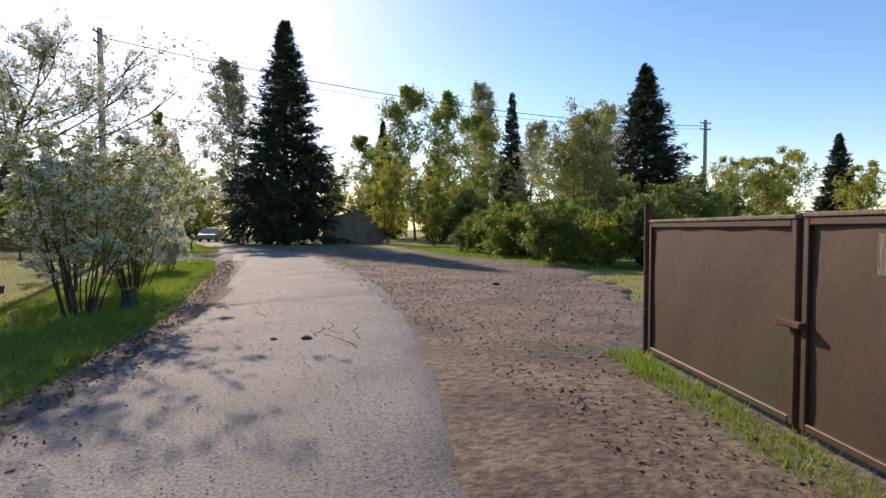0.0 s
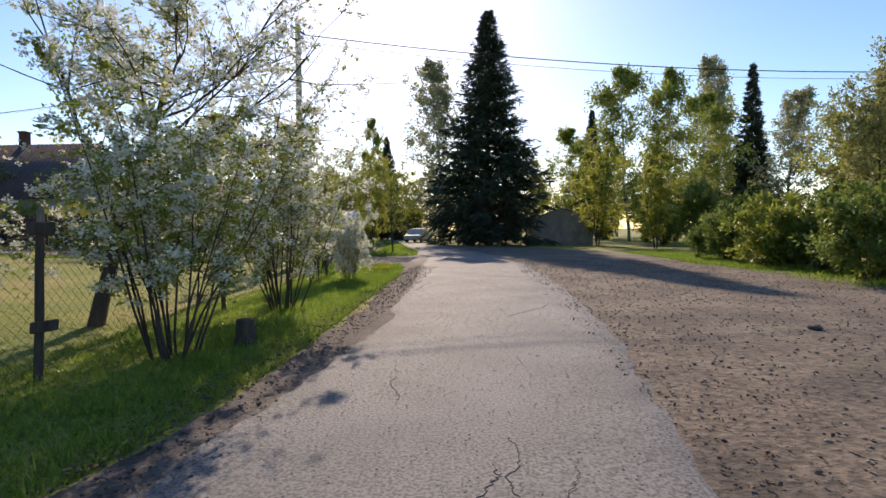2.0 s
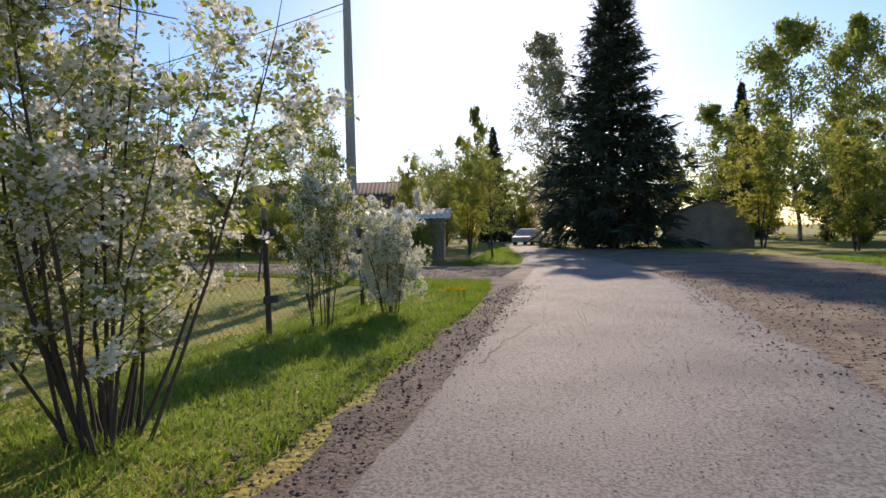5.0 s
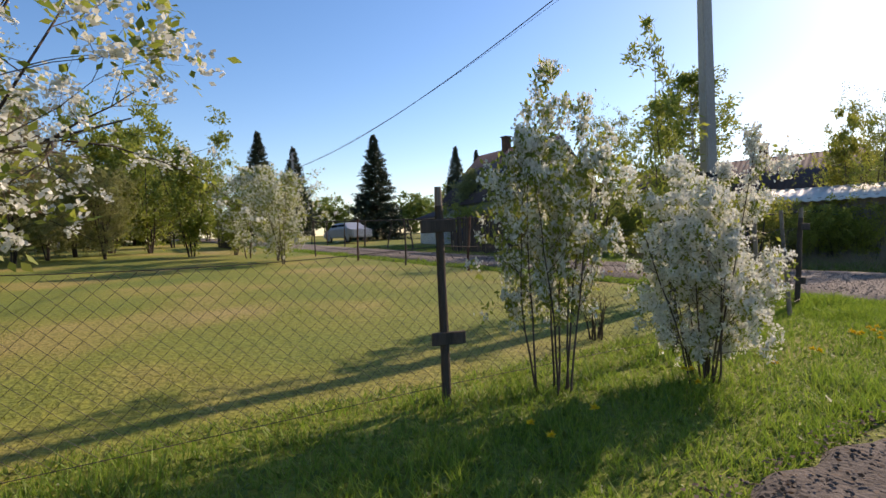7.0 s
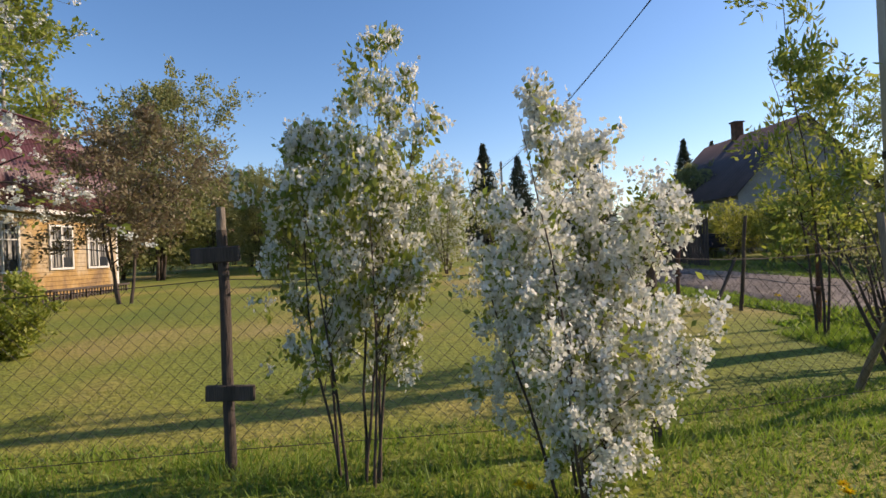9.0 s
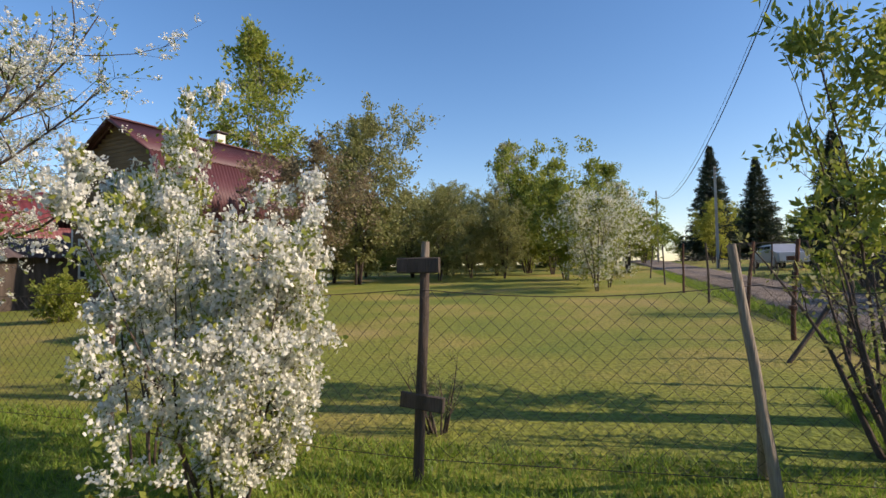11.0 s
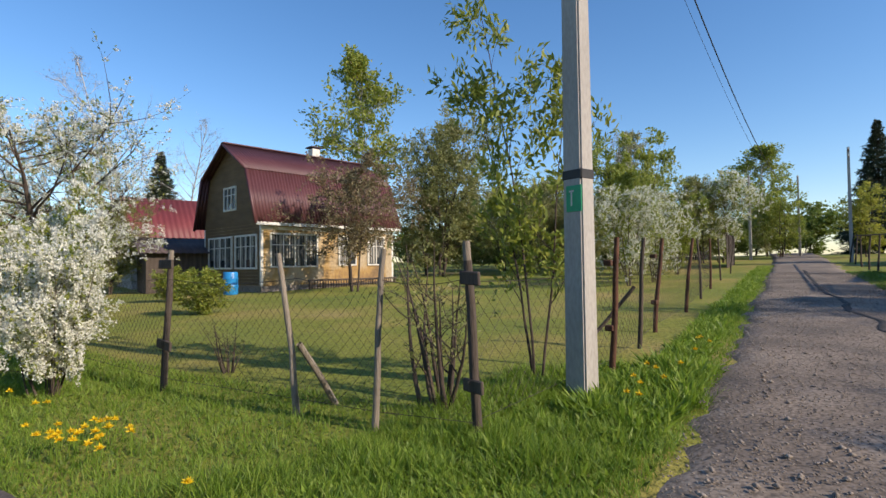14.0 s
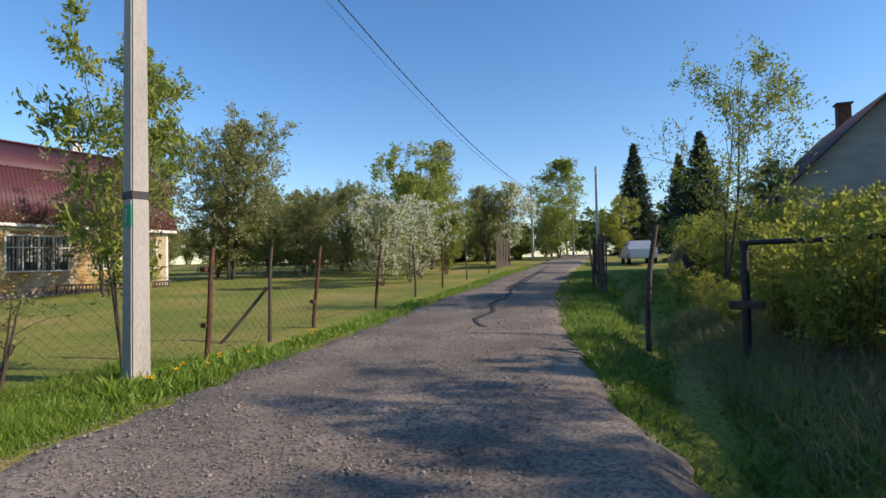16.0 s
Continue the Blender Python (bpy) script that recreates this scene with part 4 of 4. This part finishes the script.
cottage(-12.5, -28.5, 165, 6, 5, 2.6, 5.2, "greyhouse", "redroof", "neighbouring house with a bright red sheet roof", chimney=False)
cottage(-11.0, -23.4, 165, 3.2, 2.6, 2.0, 2.6, "oldwood", "darkroof", "dark lean-to porch with a low sloping roof", "shed", 0, False)
cottage(-23.5, 17.2, 180, 8, 7, 3.0, 6.5, "greyhouse", "darkroof", "grey boarded house with a dark steep roof")
cottage(-31, 8.0, -8, 3.0, 2.4, 1.7, 2.1, "white", "darkroof", "low white shed behind the lane", "shed", 0, False)
cottage(-23, 19, 15, 12, 6, 2.6, 4.6, "oldwood", "darkroof", "long low house with a dark brown roof", wins=3)
cottage(-9.2, 10.2, 14, 3.6, 2.6, 1.95, 2.35, "greywood", "white", "small shed with a pale corrugated roof", "shed", 0, False)
# the graffiti shed at the road's bend
shed = cottage(6.4, 24.5, 0, 4.2, 5, 2.3, 3.1, "plinth", "darkroof", "grey garage shed with scrawled dark graffiti", "shed", 0, False, 0.15)
rs = np.random.default_rng(4)
shed.matrix_world = pose(6.2, 29.5, 0, 0, 0, -90)
for i in range(14):
    w_ = Wood()
    w_.tube(run(rs, (-0.012, rs.uniform(0.8, 4.2), rs.uniform(0.8, 2.2)), (0, rs.normal(), rs.normal()), 0.7, 6, 0.0, 0.0), 0.03, 0.02, 4)
    w_.make("graffiti_stroke", "cable", shed)


# ---- steel gate at the start ----
def gate_leaf(x0, y0, x1, y1, h, label, hatch=False):
    e = tagged(new("steel_gate"), label, "gate", "leaves of the steel gate")
    ln = math.hypot(x1 - x0, y1 - y0)
    e.matrix_world = pose(x0, y0, 0, 0, 0, math.degrees(math.atan2(y1 - y0, x1 - x0)))
    bm_ = bmesh.new()
    n = 12
    g = [[bm_.verts.new((0.03 + (ln - 0.06) * i / n, 0.008 * math.sin(i * 1.7) * math.sin(j * 1.3), 0.12 + (h - 0.14) * j / 6)) for i in range(n + 1)] for j in range(7)]
    for j in range(6):
        for i in range(n):
            bm_.faces.new((g[j][i], g[j][i + 1], g[j + 1][i + 1], g[j + 1][i]))
    part("panel", bm_, "gate", e, smooth=True)
    for b in ((0, -0.025, 0.08, 0.05, 0.025, h), (ln - 0.05, -0.025, 0.08, ln, 0.025, h), (0.05, -0.025, h - 0.05, ln - 0.05, 0.025, h), (0.05, -0.025, 0.08, ln - 0.05, 0.025, 0.13)):
        part("frame_bar", box(*b, bevel=0.006), "gate", e)
    part("top_strip", box(0.0, -0.035, h, ln, 0.035, h + 0.03, bevel=0.006), "greywood", e, "pale strip along the top")
    part("rail", box(0.05, 0.012, h * 0.5, ln - 0.05, 0.035, h * 0.5 + 0.045, bevel=0.005), "gate", e)
    if hatch:
        part("patch", box(0.55, -0.03, h - 0.32, 0.8, -0.012, h - 0.1, bevel=0.004), "greywood", e, "pale patch plate")
    return e


gate_leaf(4.95, -19.84, 4.42, -21.9, 1.41, "reddish-brown steel gate leaf, closed, with pale top strip")
gate_leaf(4.41, -21.95, 3.86, -24.0, 1.42, "reddish-brown steel gate leaf with pale patch plate", True)
gate_leaf(3.85, -24.05, 3.3, -26.1, 1.42, "reddish-brown steel gate leaf beside the road")
for x, y, h in ((4.97, -19.76, 1.62), (4.46, -21.9, 1.45)):
    w_ = Wood()
    w_.tube([(x, y, -0.1), (x, y, h * 0.5), (x, y, h)], 0.04, 0.04, 10)
    tagged(w_.make("gate_post", "rust"), "rusty iron pipe post of the gate", "gate post")
tagged(part("gate_latch", box(-0.07, -0.1, 0.72, -0.02, 0.12, 0.76, bevel=0.006, m=pose(4.42, -21.9, 0, 0, 0, -15)), "rust"), "rusty sliding latch on the gate", "latch")

# tree stump on the verge
bm = bmesh.new()
rings = []
for z, r in ((-0.1, 0.2), (0.02, 0.17), (0.15, 0.14), (0.36, 0.13), (0.385, 0.11)):
    rings.append([bm.verts.new(((r + 0.015 * math.sin(k * 2.3)) * math.cos(k * math.pi / 9), (r + 0.015 * math.cos(k * 1.7)) * math.sin(k * math.pi / 9), z)) for k in range(18)])
for a_, b_ in zip(rings, rings[1:]):
    for k in range(18):
        bm.faces.new((a_[k], a_[(k + 1) % 18], b_[(k + 1) % 18], b_[k]))
bm.faces.new(rings[-1])
o = part("tree_stump", bm, "bark")
o.location = (-1.2, -13.8, 0)
o.scale = (0.8, 0.8, 0.75)
tagged(o, "dark low tree stump in the verge grass", "stump")


def car(x, y, turn, material, label):
    e = tagged(new("car"), label, "car")
    e.matrix_world = pose(x, y, slope(x), 0, 0, turn)
    side = [(-2.1, 0.35), (-2.15, 0.75), (-1.3, 0.9), (-0.75, 1.42), (0.7, 1.45), (1.35, 0.98), (2.05, 0.92), (2.1, 0.35)]
    bm_ = bmesh.new()
    L_ = [bm_.verts.new((px, -0.82 if pz < 1 else -0.66, pz)) for px, pz in side]
    R_ = [bm_.verts.new((px, 0.82 if pz < 1 else 0.66, pz)) for px, pz in side]
    bm_.faces.new(L_)
    bm_.faces.new(R_)
    for i in range(8):
        bm_.faces.new((L_[i], L_[(i + 1) % 8], R_[(i + 1) % 8], R_[i]))
    bmesh.ops.bevel(bm_, geom=list(bm_.edges), offset=0.06, segments=2, affect="EDGES")
    part("body", bm_, material, e)
    for sy in (-1, 1):
        for x0, x1 in ((-0.95, -0.1), (0.0, 0.85)):
            part("side_window", box(x0, sy * 0.745 - 0.012, 0.98, x1, sy * 0.745 + 0.012, 1.32, bevel=0.01), "glass", e)
        for wx in (-1.35, 1.35):
            w2 = Wood()
            w2.tube([(wx, sy * 0.66, 0.31), (wx, sy * 0.75, 0.31), (wx, sy * 0.84, 0.31)], 0.31, 0.31, 16)
            wh = w2.make("wheel", "rubber", e)
            w2 = Wood()
            w2.tube([(wx, sy * 0.8, 0.31), (wx, sy * 0.83, 0.31), (wx, sy * 0.845, 0.31)], 0.2, 0.02, 12)
            o2 = w2.make("rim", "silver", wh)
    return e


car(-36.5, 4.9, 10, "silver", "silver-grey parked car behind the lane fence")
car(-22.5, 7.4, 5, "navy", "dark blue parked car behind the lane fence")
car(-4.4, 33.0, 80, "white", "white parked van at the end of the road")

# ---- trees and shrubs ----
stock("bush_a", "l_fresh", "bark", 0.08, 0.055, seed=1, height=3.3, radius=0.8, clear=0.28, stems=20, limbs=7, subs=3, twigs=4, leaves=6, splay=0.28, trunk=0.008, rise=0.8)
stock("bush_b", "l_fresh", "bark", 0.11, 0.055, seed=2, height=3.8, radius=1.0, clear=0.22, stems=24, limbs=7, subs=3, twigs=4, leaves=6, splay=0.34, trunk=0.0075, rise=0.7)
stock("bush_c", "l_fresh", "bark", 0.13, 0.064, seed=3, height=2.85, radius=0.72, clear=0.26, stems=8, limbs=12, subs=4, twigs=3, leaves=6, splay=0.16, trunk=0.01, rise=0.9)
stock("bush_d", "l_fresh", "bark", 0.3, 0.06, seed=4, height=2.6, radius=0.85, clear=0.12, stems=12, limbs=9, subs=4, twigs=3, leaves=6, splay=0.36, trunk=0.011, rise=0.6)
stock("cherry", "l_fresh", "bark", 0.34, 0.08, seed=5, height=5.6, radius=2.8, clear=0.3, limbs=22, subs=8, twigs=5, leaves=8, lean=0.3, trunk=0.022, rise=0.4)
stock("rowan", "l_fresh", "bark", 0.0, 0.12, 0.36, seed=6, height=4.8, radius=1.15, clear=0.22, stems=3, limbs=12, subs=4, twigs=3, leaves=9, splay=0.12, trunk=0.009, rise=0.7)
stock("bare", "l_olive", "bark", 0.0, 0.05, seed=7, height=1.9, radius=0.6, clear=0.25, stems=10, limbs=5, subs=2, twigs=2, leaves=4, splay=0.42, trunk=0.03, rise=0.9)
stock("birch", "l_fresh", "birchbark", 0.0, 0.3, seed=8, height=16, radius=3.8, clear=0.15, limbs=40, subs=7, twigs=5, leaves=9, trunk=0.011, rise=0.9, droop=0.06)
stock("palebirch", "l_pale", "birchbark", 0.0, 0.27, seed=9, height=18, radius=4.2, clear=0.1, limbs=42, subs=7, twigs=5, leaves=9, trunk=0.011, rise=1.2, droop=0.05)
stock("willow", "l_yellow", "bark", 0.0, 0.2, seed=10, height=7.5, radius=2.6, clear=0.1, stems=4, limbs=12, subs=5, twigs=4, leaves=8, trunk=0.014, rise=0.7)
stock("apple", "l_olive", "bark", 0.0, 0.125, seed=11, height=7, radius=3.4, clear=0.1, stems=4, limbs=17, subs=6, twigs=5, leaves=13, trunk=0.018, rise=0.45)
stock("redapple", "l_red", "bark", 0.0, 0.11, seed=12, height=5, radius=2.6, clear=0.25, stems=3, limbs=16, subs=6, twigs=5, leaves=9, trunk=0.018, rise=0.4)
stock("lilac", "l_fresh", "bark", 0.0, 0.17, seed=13, height=7, radius=2.6, clear=0.08, stems=6, limbs=10, subs=5, twigs=4, leaves=8, trunk=0.012, rise=0.9, splay=0.3)
stock("thicket", "l_dark", "bark", 0.0, 0.16, seed=14, height=3, radius=1.6, clear=0.05, stems=6, limbs=8, subs=4, twigs=4, leaves=9, trunk=0.012, rise=0.6, splay=0.4)
stock("hedge", "l_fresh", "bark", 0.0, 0.13, seed=15, height=2, radius=1.2, clear=0.04, stems=7, limbs=7, subs=4, twigs=4, leaves=9, trunk=0.01, rise=0.5, splay=0.45)
stock("leafless", "l_red", "birchbark", 0.0, 0.06, seed=16, height=14, radius=3.4, clear=0.2, limbs=26, subs=6, twigs=5, leaves=2, trunk=0.009, rise=1.0)
stock("whitebush", "l_fresh", "bark", 0.35, 0.13, seed=17, height=4.2, radius=1.9, clear=0.12, stems=4, limbs=10, subs=5, twigs=4, leaves=7, trunk=0.014, rise=0.6)
stock("sprig", "l_yellow", "bark", 0.0, 0.085, seed=22, height=2.2, radius=1.1, clear=0.08, stems=9, limbs=7, subs=3, twigs=3, leaves=6, trunk=0.009, rise=0.9, splay=0.35)
spruce_stock("spruce", 18, 20, 5.0, 50, 15)
spruce_stock("slimspruce", 19, 18, 2.4, 44, 10)

plant("bush_a", "flowering_shrub", "tall many-stemmed shrub with sparse white blossom", "shrub", -1.7, -14.45, 3.3, 0.4, 1.25)
plant("bush_b", "flowering_shrub", "dense tall shrub with white blossom on the verge", "shrub", -1.75, -10.95, 3.7, 1.0, 1.2)
plant("bush_c", "flowering_shrub", "slender young shrub with white blossom tufts", "shrub", -2.6, -6.4, 2.95, 2.0, 0.74)
plant("bush_d", "flowering_shrub", "spreading shrub heavy with white blossom", "shrub", -2.0, -5.12, 2.2, 0.0, 0.85)
plant("cherry", "cherry_tree", "leaning old cherry tree with dark trunk and blossom", "tree", -3.95, -12.8, 5.0, 0.9, 1.15)
plant("cherry", "cherry_tree", "old garden tree with white blossom behind the fence", "tree", -6.5, -19, 5.2, 1.4)
plant("rowan", "rowan_tree", "slender young rowan with bright green leaflets", "tree", -5.6, -0.78, 5.0, 3.3, 0.8)
plant("bare", "bare_shrub", "pruned leafless shrub with dark knobbly stems", "shrub", -4.1, -0.99, 1.85, 0.5)
plant("bare", "bare_shrub", "thin leafless shrub in the lawn", "shrub", -3.9, -4.5, 0.8, 1.5)
plant("hedge", "garden_shrub", "low round green garden shrub on the lawn", "shrub", -7.6, -11.9, 1.2, 0.5)
plant("hedge", "garden_shrub", "low green shrub beside the house", "shrub", -9.3, -17.4, 1.2, 2.5)
plant("birch", "birch_tree", "tall birch with fresh leaves behind the house", "tree", -23.2, -22.3, 14.8, 0.3, 0.95)
plant("apple", "apple_tree", "big spreading fruit tree with sparse olive leaves", "tree", -25.0, -17.2, 10.0, 0.8, 1.0)
plant("redapple", "apple_tree", "fruit tree with reddish buds before the house", "tree", -14.9, -13.9, 5.6, 0.0, 1.05)
for key, x, y, h, a in (("apple", -34.4, -15.6, 7.2, 1), ("apple", -30.5, -12.5, 5.2, 2.2), ("apple", -40.9, -6.3, 7.4, 3), ("apple", -44, -11.3, 7.6, 4), ("apple", -33, -21, 7.0, 5.2), ("apple", -39, -18, 8.0, 0.2), ("apple", -28.5, 11.1, 5.7, 1.7), ("apple", -27.5, -13.4, 5.8, 0.5), ("apple", -29.5, -10.2, 5.2, 1.4), ("apple", -31.5, -16.8, 6.6, 2.7), ("apple", -33, -11.5, 6.2, 3.6), ("apple", -26.5, -19.5, 6.6, 5.0), ("apple", -10.3, -25.6, 4.4, 2.0)):
    plant(key, "apple_tree", "old orchard tree with sparse olive leaves", "tree", x, y, h, a, 1.0, "orchard trees")
for x, y, h, a in ((-33.5, -8, 8.8, 0.3), (-35.5, -10, 9.6, 2.1), (-28, -6.5, 7.6, 1.2), (-27.3, -4.6, 3.9, 4.0)):
    plant("lilac", "tall_shrub", "tall leafy shrub on the lawn's far edge", "shrub", x, y, h, a, 0.95, "shrubs on the lawn's edge")
for x, y, h, a in ((-19.5, -4.3, 3.6, 0.3), (-24.0, -4.6, 3.9, 1.3), (-42, -5.2, 7.6, 2.2), (-21.5, -4.0, 3.0, 3.3)):
    plant("whitebush", "flowering_shrub", "rounded shrub with white blossom beside the lane", "shrub", x, y, h, a, 1.0, "blossoming shrubs by the lane")
for x, y, h, a in ((-13.8, -33.4, 14.3, 0), (-42.8, -13, 11.6, 1), (-19, -36, 12, 2.5)):
    plant("leafless", "birch_tree", "bare-branched tall birch against the sky", "tree", x, y, h, a, 1.0, "bare birches")
plant("spruce", "spruce_tree", "huge dark spruce beside the road bend", "tree", 2.5, 26.2, 20.1, 0.0, 1.15)
for x, y, h, w_, a in ((16.2, 50.2, 16.6, 0.8, 1), (27.2, 8.5, 13.3, 1.35, 2), (45.7, 7.9, 9.2, 1.1, 3), (-8.8, 40.6, 12, 0.9, 4), (-40.1, 8.9, 10, 1.2, 5), (-39.4, 16.5, 9.4, 0.9, 6), (-40, 19.2, 9.3, 0.8, 7), (-18, -37.3, 9.9, 1.1, 8), (-60.2, 4.1, 13.8, 1.05, 9), (-62, 8.5, 12.6, 1.1, 10)):
    plant("spruce", "spruce_tree", "dark green spruce standing far off", "tree", x, y, h, a, w_, "background spruces")
plant("slimspruce", "spruce_tree", "narrow pointed spruce above the thicket", "tree", 34.8, 47.7, 21.3, 0.0)
for key, x, y, h, w_, a in (("birch", 16.7, 34.6, 16.8, 0.9, 0), ("birch", 21, 36.4, 16.9, 0.8, 1), ("palebirch", 31.9, 50.4, 22.3, 0.9, 2), ("palebirch", -2.0, 33.4, 17.4, 1.05, 3), ("birch", -9.5, 35.4, 12.8, 0.45, 4), ("palebirch", 23, 18, 10.3, 1.1, 5), ("birch", -16.7, 18, 9.7, 1.2, 6), ("birch", -89.5, -7.3, 18, 1.2, 7), ("palebirch", -56, -16.8, 14.8, 1, 8), ("birch", 26, 42, 16, 1, 9), ("birch", 12, 44, 13, 1, 10), ("palebirch", 38, 30, 15, 1.1, 11)):
    plant(key, "birch_tree", "tall birch with thin spring foliage", "tree", x, y, h, a, w_, "background birches")
for key, x, y, h, w_, a in (("willow", 11, 22.7, 7.5, 1, 0), ("willow", -5.6, 15.9, 6.8, 0.7, 1), ("willow", 7, 31.4, 7.8, 0.8, 2), ("willow", 37.2, 10.2, 7.1, 1, 3), ("willow", 39.7, 7.5, 7.5, 1, 4), ("willow", 38.4, 0.9, 5.6, 1.1, 5), ("willow", 21.8, 9.8, 7.6, 1.2, 6), ("willow", -50.2, 3, 7, 1.2, 7), ("willow", 32, 3, 6, 1.2, 8), ("willow", 14, 18, 6.5, 1, 9), ("willow", -7.5, 24, 6, 0.9, 10), ("willow", 27, 16, 7, 1.2, 11), ("willow", -8.2, 13.6, 5.4, 0.6, 5)):
    plant(key, "willow_tree", "bushy tree with yellow-green spring leaves", "tree", x, y, h, a, w_, "yellow-green bushy trees")
for x, y, h, a in ((-18, 43.6, 8.6, 0), (-23.8, 45, 7.0, 1), (-19.3, 44.7, 8.5, 2), (-14, 40, 7.5, 3), (-28, 30, 6.5, 4)):
    plant("lilac", "round_tree", "round leafy tree far behind the sheds", "tree", x, y, h, a, 1.0, "round trees far off")
stock("openapple", "l_fresh", "bark", 0.0, 0.1, seed=21, height=7, radius=3.4, clear=0.25, stems=2, limbs=15, subs=6, twigs=5, leaves=9, trunk=0.018, rise=0.5)
plant("openapple", "apple_tree", "open-branched apple tree with young leaves by the lane", "tree", -14.6, 7.3, 6.0, 2.0, 0.85)
for x, y, h, a in ((-7.2, 12.6, 5.6, 0.7), (-3.6, 12.6, 5.2, 3.1)):
    plant("openapple", "apple_tree", "young apple tree with sparse fresh leaves by the lane mouth", "tree", x, y, h, a, 0.9, "young trees by the lane mouth")
plant("apple", "apple_tree", "gnarled thin-leaved tree above the thicket", "tree", 16.5, 0.5, 7.4, 4.0, 0.95)
rt = np.random.default_rng(9)
for i in range(30):
    x, y = (11.3 + rt.uniform(0, 3.5), -9.5 + 0.72 * i) if i < 22 else (4.5 + rt.uniform(0, 7), 30 + rt.uniform(0, 5))
    plant("thicket" if i % 3 else "hedge", "thicket_shrub", "dense dark-green thicket shrub beside the dirt yard", "shrub", x, y, rt.uniform(1.4, 2.5), rt.uniform(0, 6), 1.0, "thicket by the yard")
for i in range(16):
    plant("thicket", "thicket_shrub", "tall dark thicket under the trees", "shrub", 14 + rt.uniform(0, 20), -4 + 2.6 * i, rt.uniform(3.2, 5), rt.uniform(0, 6), 1.0, "thicket by the yard")
for i in range(34):
    u_ = i / 34
    x = -9.0 - 17 * u_
    y = 8.2 - 2.2 * u_ + rt.uniform(0, 4.5)
    plant("sprig", "hedge_shrub", "tangled green shrub behind the ditch", "shrub", x, y, rt.uniform(1.4, 2.6), rt.uniform(0, 6), 1.0, "shrubs behind the ditch")
for i in range(8):
    plant("sprig", "hedge_shrub", "low weedy shrub along the ditch", "shrub", -7.5 - 1.0 * i, 7.4 - 0.12 * i + rt.uniform(-0.2, 1.6), rt.uniform(0.7, 1.3), rt.uniform(0, 6), 1.0, "shrubs along the ditch")
for i in range(16):
    plant("sprig", "hedge_shrub", "low weedy shrub along the ditch", "shrub", -6.2 - 3.4 * rt.uniform(), 7.6 + 3.2 * rt.uniform(), rt.uniform(0.9, 2.3), rt.uniform(0, 6), 1.0, "shrubs along the ditch")
for i in range(10):
    plant("sprig", "hedge_shrub", "tall tangled shrub before the grey house", "shrub", -13 - 6 * rt.uniform(), 9 + 4 * rt.uniform(), rt.uniform(2.1, 3.0), rt.uniform(0, 6), 1.0, "shrubs behind the ditch")
for i in range(22):
    plant("apple" if i % 3 else "lilac", "hedge_tree", "leafy tree in the far hedgerow", "tree", -48 - rt.uniform(0, 14), -34 + 1.5 * i, rt.uniform(5, 8.5), rt.uniform(0, 6), 1.1, "far hedgerow")
for i in range(14):
    plant("apple" if i % 3 else "lilac", "hedge_tree", "leafy tree in the far hedgerow", "tree", -44 + 2.6 * i, 21 + rt.uniform(0, 12) + 0.4 * i, rt.uniform(4, 6.5), rt.uniform(0, 6), 1.1, "far hedgerow")
for i in range(10):
    plant("apple", "hedge_tree", "leafy tree in the back garden", "tree", -4 - 4.0 * i, -30 - rt.uniform(0, 8), rt.uniform(5, 7), rt.uniform(0, 6), 1.1, "trees of the back garden")

for i in range(46):
    a_ = radians(-8 + 4.1 * i)
    d_ = rt.uniform(66, 84)
    plant("thicket" if i % 2 else "lilac", "hedge_tree", "leafy tree in the far hedgerow", "tree", -d_ * math.sin(a_) - 4, d_ * math.cos(a_) - 8, rt.uniform(5.5, 9), rt.uniform(0, 6), 1.6, "far hedgerow")
for i in range(26):
    plant("thicket", "hedge_shrub", "dense low shrub under the far hedgerow", "shrub", -46 - rt.uniform(0, 8), -40 + 1.35 * i, rt.uniform(2.5, 4), rt.uniform(0, 6), 1.3, "shrubs of the far hedgerow")
for i in range(16):
    plant("willow" if i % 2 else "palebirch", "willow_tree", "bushy tree with yellow-green spring leaves", "tree", -22 + 4.2 * i, 56 + rt.uniform(0, 14), rt.uniform(8, 13), rt.uniform(0, 6), 1.1, "yellow-green bushy trees")


# ---- dandelions ----
def dandelions(spots):
    rng = np.random.default_rng(3)
    me_p = me_s = None
    for x, y in spots:
        e = tagged(new("dandelion"), "yellow dandelion flowering in the verge grass", "flower", "dandelions in the verge")
        e.matrix_world = pose(x, y, relief(x, y), 0, 0, rng.uniform(0, 360))
        if me_p is None:
            w2 = Wood()
            w2.tube([(0, 0, 0), (0.01, 0, 0.1), (0.0, 0.01, 0.19)], 0.004, 0.003, 5)
            me_s = w2.make("stem", "grass", e).data
            at = np.repeat([[0, 0.01, 0.19]], 40, 0)
            d = rng.normal(size=(40, 3))
            d[:, 2] = np.abs(d[:, 2]) * 0.6
            v, f = blades(rng, at, 0.036, 0.014, unit(d) * 3)
            me_p = solid("flower_head", v, f, "dandelion", e).data
        else:
            for n_, me in (("stem", me_s), ("flower_head", me_p)):
                new(n_, me).parent = e


rd = np.random.default_rng(8)
dandelions([(-1.25 - 0.5 * rd.uniform(), -2.9 + 0.9 * rd.uniform()) for _ in range(22)] + [(-1.2 - 1.0 * rd.uniform(), -8 + 8 * rd.uniform()) for _ in range(14)]
           + [(-4.2 - 4 * rd.uniform(), 0.75 - 0.4 * rd.uniform()) for _ in range(12)])
